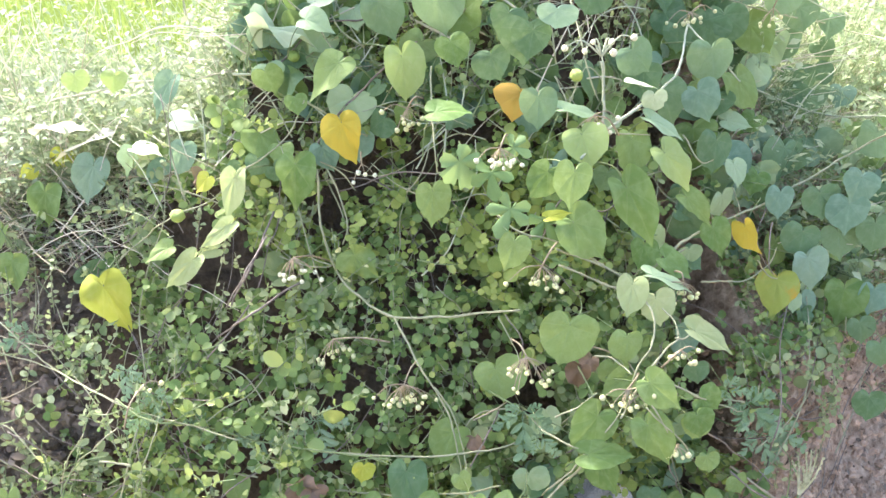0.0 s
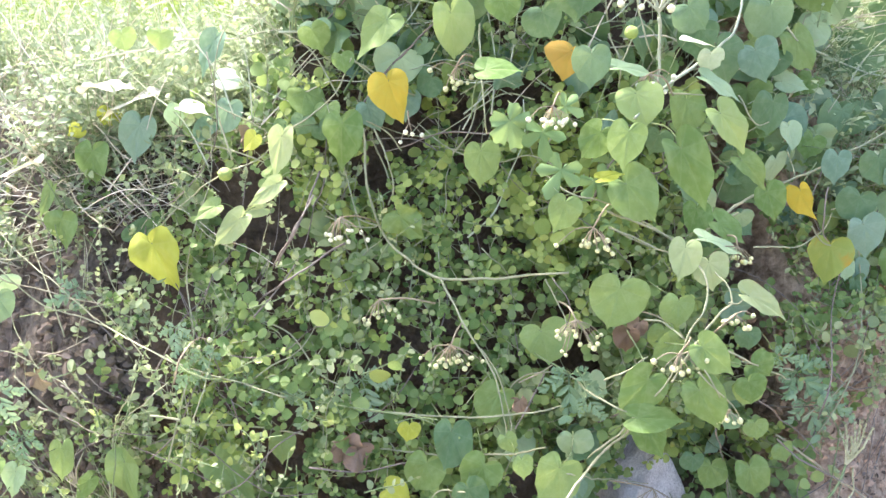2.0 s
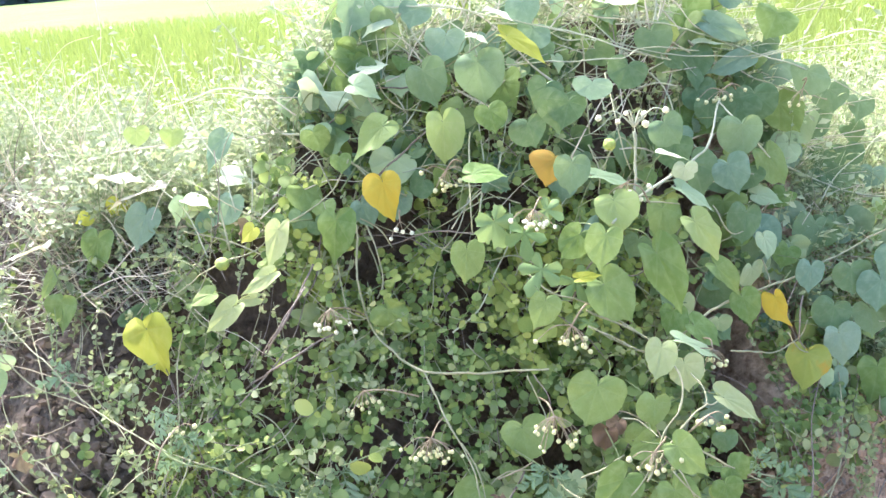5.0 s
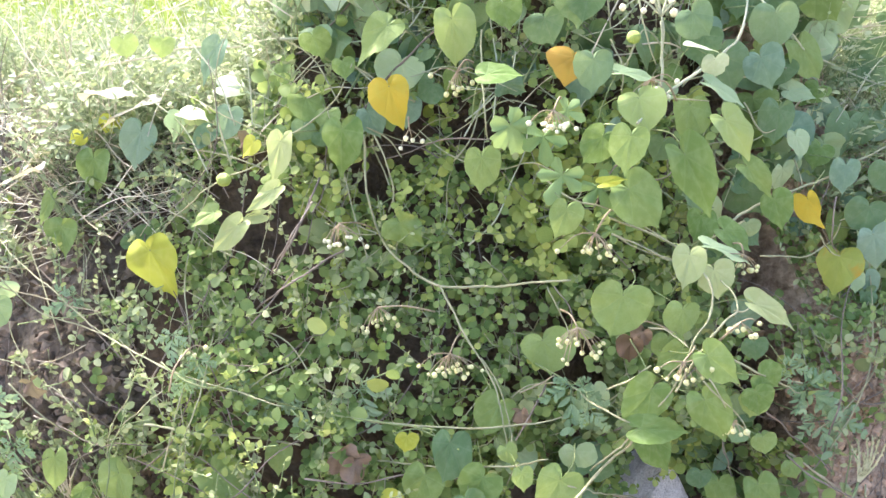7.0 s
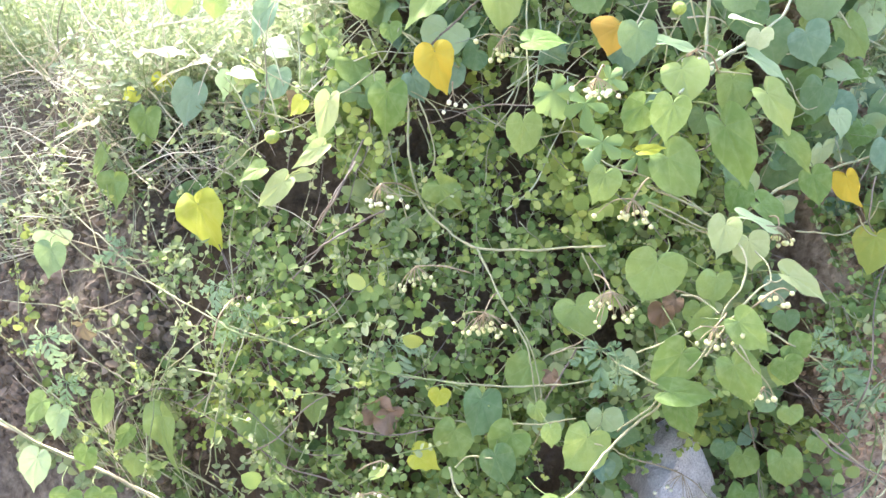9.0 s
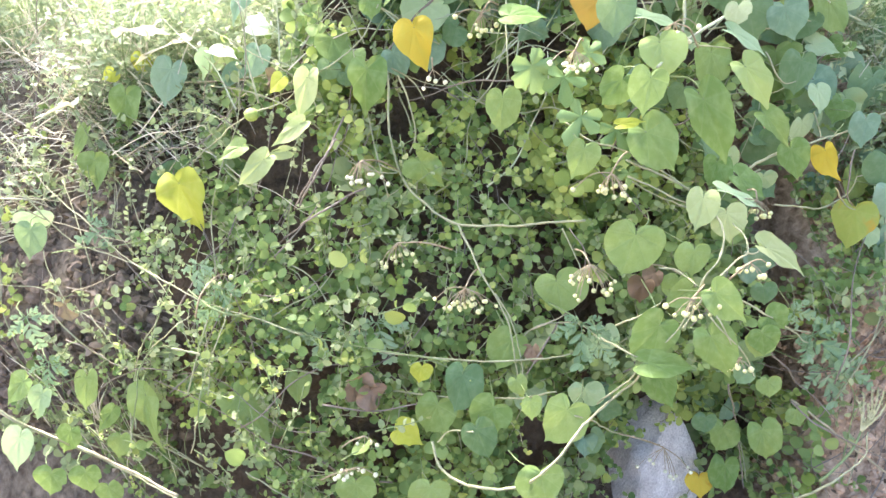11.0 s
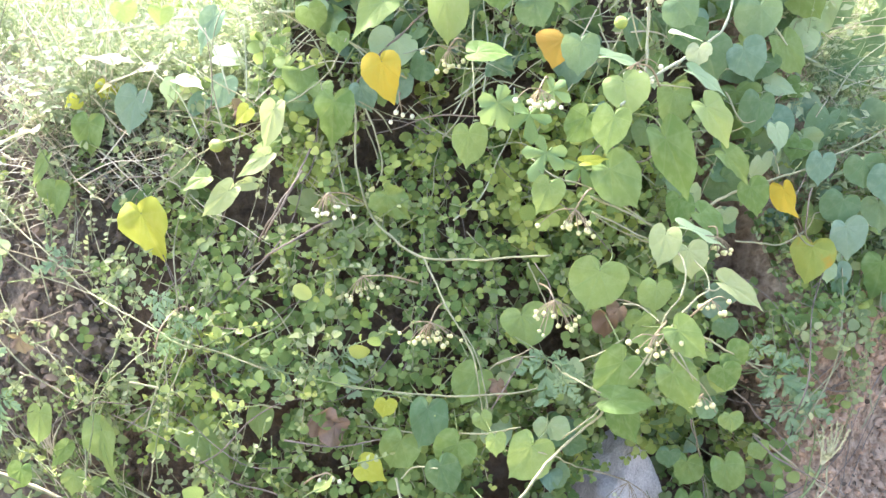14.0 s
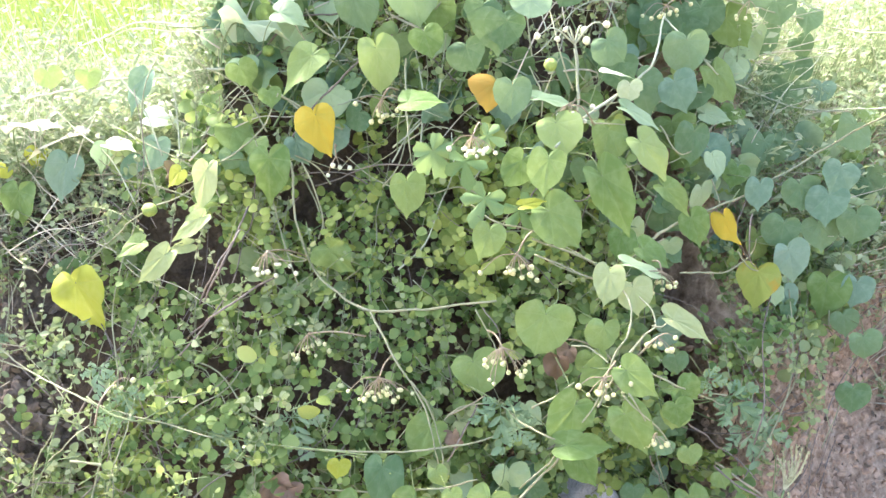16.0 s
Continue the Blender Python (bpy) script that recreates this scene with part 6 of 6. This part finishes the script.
litter(-1.1, -0.6, 0.3, 0.86, 1300, 22, 0.026)


def clods(label, x0, x1, z0, z1, n, seed, mat, most):
    """Lumps of crumbled earth on the slope: the first 250 singly, the rest joined."""
    rnd = random.Random(seed)
    base = thing("earth_clods", ((x0 + x1) / 2, face_y((x0 + x1) / 2, z0) + soil_gap((x0 + x1) / 2), z0), label, "clods")
    inv = base.matrix_basis.inverted()
    forms, lists = [], ([], [])
    for f in range(5):
        bm = bmesh.new()
        bmesh.ops.create_icosphere(bm, subdivisions=2, radius=1.0)
        for v in bm.verts:
            v.co *= 1 + 0.55 * noise.noise(v.co * 1.4 + Vector((f * 3.1, seed, 0))) + 0.25 * noise.noise(v.co * 3.3 + Vector((f, 0, seed)))
        forms.append(mesh_of(bm, "clod", mat, False))
    for i in range(n):
        x, z = rnd.uniform(x0, x1), rnd.uniform(z0, z1)
        if z > 0.56 and 0.3 < x < 0.54:
            continue
        y = face_y(x, z) + soil_gap(x)
        r = 0.0025 + most * rnd.random() ** 2.5
        m = inv @ pose(x, y, land(x, y) + 0.2 * r, rnd.uniform(0, 360), rnd.uniform(0, 360), 0) @ Matrix.Diagonal((r, r * 0.8, r * 0.65, 1))
        if i < 250:
            part("clod", forms[i % 5], base, m)
        else:
            k = len(lists[0])
            lists[0].extend(m @ v.co for v in forms[i % 5].vertices)
            lists[1].extend(tuple(k + q for q in p.vertices) for p in forms[i % 5].polygons)
    tagged(part("crumb_mass", from_lists("crumb_mass", *lists, mat, False), base), kind="stuff")


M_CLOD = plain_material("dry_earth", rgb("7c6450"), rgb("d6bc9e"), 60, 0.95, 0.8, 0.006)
# greyish earth, dimmer than M_CLOD: the left slope's shade is in the colour
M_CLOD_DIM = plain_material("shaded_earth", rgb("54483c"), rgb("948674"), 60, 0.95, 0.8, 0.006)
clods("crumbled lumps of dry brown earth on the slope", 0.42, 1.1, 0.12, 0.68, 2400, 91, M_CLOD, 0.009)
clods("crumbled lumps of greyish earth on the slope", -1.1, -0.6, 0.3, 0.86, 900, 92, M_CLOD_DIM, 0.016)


def dry_tuft(x, z, n, seed):
    """A tuft of pale dead grass hanging on the earth."""
    rnd = random.Random(seed)
    at = Vector((x, face_y(x, z) + soil_gap(x) - 0.03, z))
    base = thing("dry_grass_tuft", at, "tuft of pale dead grass on the earth bank", "grass tuft", "dead grass tufts")
    for i in range(n):
        l = rnd.uniform(0.06, 0.13)
        a = rnd.uniform(-0.5, 0.5)
        p = spline(((0, 0, 0), (a * l * 0.3, -0.015, l * 0.55), (a * l * 0.8, -0.02 + 0.02 * rnd.random(), l * rnd.uniform(0.85, 1.0))), 5)
        part("blade", from_lists("blade", *tube(p, 0.0024, 0.0008, 4), M_STRAW), base)


dry_tuft(-0.75, 0.42, 8, 33)


def spiked_grass(stem_points, node, tips):
    """A bent green grass stalk that ends in a fan of pale spikes."""
    at = Vector(stem_points[0])
    base = thing("spiked_grass", at, "grass stalk with a fan of pale seed spikes", "grass")
    part("stalk", from_lists("stalk", *tube([q - at for q in spline([*stem_points, node], 6)], 0.0026, 0.0018, 6), M_STALK), base)
    rnd = random.Random(5)
    for tip in tips:
        a, b = Vector(node) - at, Vector(tip) - at
        mid = (a + b) / 2 + Vector((rnd.uniform(-0.004, 0.004), -0.006, 0.003))
        lists = tube(spline((a, mid, b), 5), 0.0022, 0.0012, 5)
        for k in range(14):
            q = a.lerp(b, 0.15 + 0.06 * k) + (mid - (a + b) / 2) * (1 - (2 * (0.15 + 0.06 * k) - 1) ** 2)
            m = Matrix.Translation(q) @ pose(0, 0, 0, rnd.uniform(60, 100), rnd.uniform(-40, 40), 40 * (-1) ** k)
            oval_lists(lists, m, 0.006, 0.003, 0.2)
        part("seed_spike", from_lists("seed_spike", *lists, M_SPIKE), base)


M_SPIKE = plain_material("seed_spike", rgb("a8a878"), rgb("cfcca4"), 90, 0.8)
spiked_grass([(0.435, 0.699, 0.385), (0.46, 0.71, 0.396), (0.502, 0.741, 0.399)], (0.532, 0.772, 0.406), [(0.542, 0.817, 0.438), (0.554, 0.82, 0.443), (0.567, 0.821, 0.448), (0.576, 0.82, 0.451), (0.582, 0.812, 0.449), (0.587, 0.803, 0.448), (0.553, 0.804, 0.434)])


def green_tuft(x, z, n, seed):
    """Thin green grass blades standing among the low leaves."""
    rnd = random.Random(seed)
    at = Vector((x, face_y(x, z) + 0.02, z))
    base = thing("grass_tuft", at, "tuft of thin green grass at the foot of the bank", "grass tuft", "green grass tufts")
    for i in range(n):
        l = rnd.uniform(0.08, 0.2)
        a, o = rnd.uniform(-0.45, 0.45), rnd.uniform(-0.06, 0.06)
        p = spline(((o, 0, 0), (o + a * l * 0.35, -0.01, l * 0.6), (o + a * l, -0.02, l)), 4)
        part("blade", from_lists("blade", *tube(p, 0.0013, 0.0004, 4), M_STALK if i % 3 else M_STRAW), base)


green_tuft(-0.74, 0.36, 14, 34)
green_tuft(-0.66, 0.33, 12, 35)
green_tuft(-0.83, 0.4, 12, 36)


# ---- sunlit weeds and straw on the brow and beyond ----
def weeds(name, label, x0, x1, y0, y1, n, tall, seed, straw, mat):
    """Many sprigs with small leaves, and dry stalks among them."""
    rnd = random.Random(seed)
    green, dry = ([], []), ([], [])
    for i in range(n):
        x = rnd.uniform(x0, x1) + rnd.gauss(0, 0.04 * (x1 - x0)) * (rnd.random() < 0.5)
        y = y0 + (y1 - y0) * rnd.random() ** 1.6 * rnd.uniform(0.85, 1.1)
        root = Vector((x, y, land(x, y) - 0.01))
        h = tall * rnd.uniform(0.45, 1.1)
        lean = Vector((rnd.uniform(-0.5, 0.5), rnd.uniform(-0.5, 0.3), 1)).normalized()
        top = root + lean * h
        if rnd.random() < straw:
            if rnd.random() < 0.6:
                a = rnd.gauss(0.2, 0.5)
                top = root + Vector((math.cos(a) * h * 1.6, math.sin(a) * h * 0.8, 0.04 + rnd.uniform(0, 0.35) * h))
            mid = (root + top) / 2 + Vector((rnd.uniform(-0.04, 0.04), rnd.uniform(-0.04, 0.04), 0))
            tube(spline((root, mid, top + Vector((rnd.uniform(-0.06, 0.06), 0, -0.03))), 3), 0.0014, 0.0006, 3, lists=dry)
            continue
        tube([root, (root + top) / 2, top], 0.0013, 0.0006, 3, lists=green)
        for j in range(rnd.randint(11, 18)):
            q = root.lerp(top, rnd.uniform(0.2, 1.05)) + Vector((rnd.uniform(-0.025, 0.025), rnd.uniform(-0.025, 0.025), 0))
            length = rnd.uniform(0.008, 0.026)
            m = Matrix.Translation(q) @ pose(0, 0, 0, rnd.uniform(-30, 60), rnd.uniform(-40, 40), rnd.uniform(0, 360))
            chip_lists(green, m, length, length * rnd.uniform(0.3, 0.65))
    base = thing(name, ((x0 + x1) / 2, y0, land((x0 + x1) / 2, y0)), label, "weeds", kind="stuff")
    inv = base.matrix_basis.inverted()
    for title, lists, m in (("leafy_growth", green, mat), ("dry_stalk_mass", dry, M_STRAW)):
        if lists[0]:
            lists = ([inv @ v for v in lists[0]], lists[1])
            tagged(part(title, from_lists(title, *lists, m), base), kind="stuff")


weeds("brow_weeds", "sun-bleached low weeds and dry straw on the brow", -1.7, -0.36, 1.18, 2.2, 3600, 0.1, 41, 0.88, M_WEED)
weeds("downy_weeds", "pale downy weeds crowding the sunlit brow", -0.75, -0.1, 1.26, 1.9, 1700, 0.19, 47, 0.35, M_WEED)
weeds("tall_weeds", "tall sunlit weeds beside the field", -2.8, -0.3, 1.6, 3.9, 3900, 0.36, 42, 0.25, M_WEED)
weeds("tall_weeds", "tall sunlit yellow-green weeds behind the bank", 0.4, 2.8, 1.45, 4.0, 3600, 0.42, 43, 0.25, M_WEED_Y)
weeds("slope_weeds", "low sunlit yellow-green weeds and straw on the slope", 0.58, 1.7, 1.08, 2.0, 2200, 0.16, 45, 0.35, M_WEED_Y)
weeds("brow_weeds", "pale weeds and dry stalks tangled on the brow", -0.5, 0.7, 1.3, 2.1, 1100, 0.14, 44, 0.5, M_WEED)
weeds("back_weeds", "low sunlit weeds between the bank and the field", -1.2, 1.2, 1.75, 4.3, 2600, 0.22, 46, 0.3, M_WEED_Y)


# ---- the crop in the field ----
def crop(n, seed):
    rnd = random.Random(seed)
    verts, faces = [], []
    for i in range(n):
        y = 4.2 + 14 * rnd.random() ** 1.7
        x = rnd.uniform(-0.95, 0.75) * y
        z = land(x, y)
        h = rnd.uniform(0.2, 0.38)
        a = rnd.uniform(0, 6.28)
        sx, sy = 0.006 * math.cos(a), 0.006 * math.sin(a)
        bx, by = h * rnd.uniform(-0.35, 0.35), h * rnd.uniform(-0.35, 0.35)
        k = len(verts)
        verts += [(x - sx, y - sy, z), (x + sx, y + sy, z), (x + bx * 0.4 + sx, y + by * 0.4 + sy, z + h * 0.65), (x + bx * 0.4 - sx, y + by * 0.4 - sy, z + h * 0.65), (x + bx, y + by, z + h)]
        faces += [(k, k + 1, k + 2, k + 3), (k + 3, k + 2, k + 4)]
    tagged(new("field_crop", from_lists("field_crop", verts, faces, M_FIELD)), "dense bright green young crop in the flat field", "crop", kind="stuff")


crop(60000, 51)


# ---- far wood at the field's end ----
def far_wood(seed):
    rnd = random.Random(seed)
    lists, wood = ([], []), ([], [])
    for i in range(100):
        x, y = -130 + 2.6 * i + rnd.uniform(-2, 2), rnd.uniform(98, 125)
        h = rnd.uniform(7, 13)
        tube([Vector((x, y, 0)), Vector((x + 0.3, y, h * 0.4)), Vector((x, y, h * 0.8))], 0.35, 0.12, 5, lists=wood)
        for j in range(900):
            d = Vector((rnd.gauss(0, 1), rnd.gauss(0, 1), rnd.gauss(0, 1))).normalized()
            k = rnd.random() ** 0.4
            q = Vector((x, y, h * 0.38)) + Vector((d.x * h * 0.45 * k, d.y * h * 0.3 * k, d.z * h * 0.52 * k))
            q += 0.8 * noise.noise_vector(q * 0.35)
            l = rnd.uniform(0.7, 1.5)
            chip_lists(lists, Matrix.Translation(q) @ pose(0, 0, 0, rnd.uniform(-60, 60), rnd.uniform(-60, 60), rnd.uniform(0, 360)), l, l * 0.9)
    base = thing("far_wood", (0, 110, 0.3), "dark line of trees at the far end of the field", "wood", kind="stuff")
    inv = base.matrix_basis.inverted()
    tagged(part("crown_mass", from_lists("crown_mass", [inv @ v for v in lists[0]], lists[1], M_HAZED_TREE), base), kind="stuff")
    tagged(part("trunk_mass", from_lists("trunk_mass", [inv @ v for v in wood[0]], wood[1], M_TWIG), base), kind="stuff")


far_wood(61)
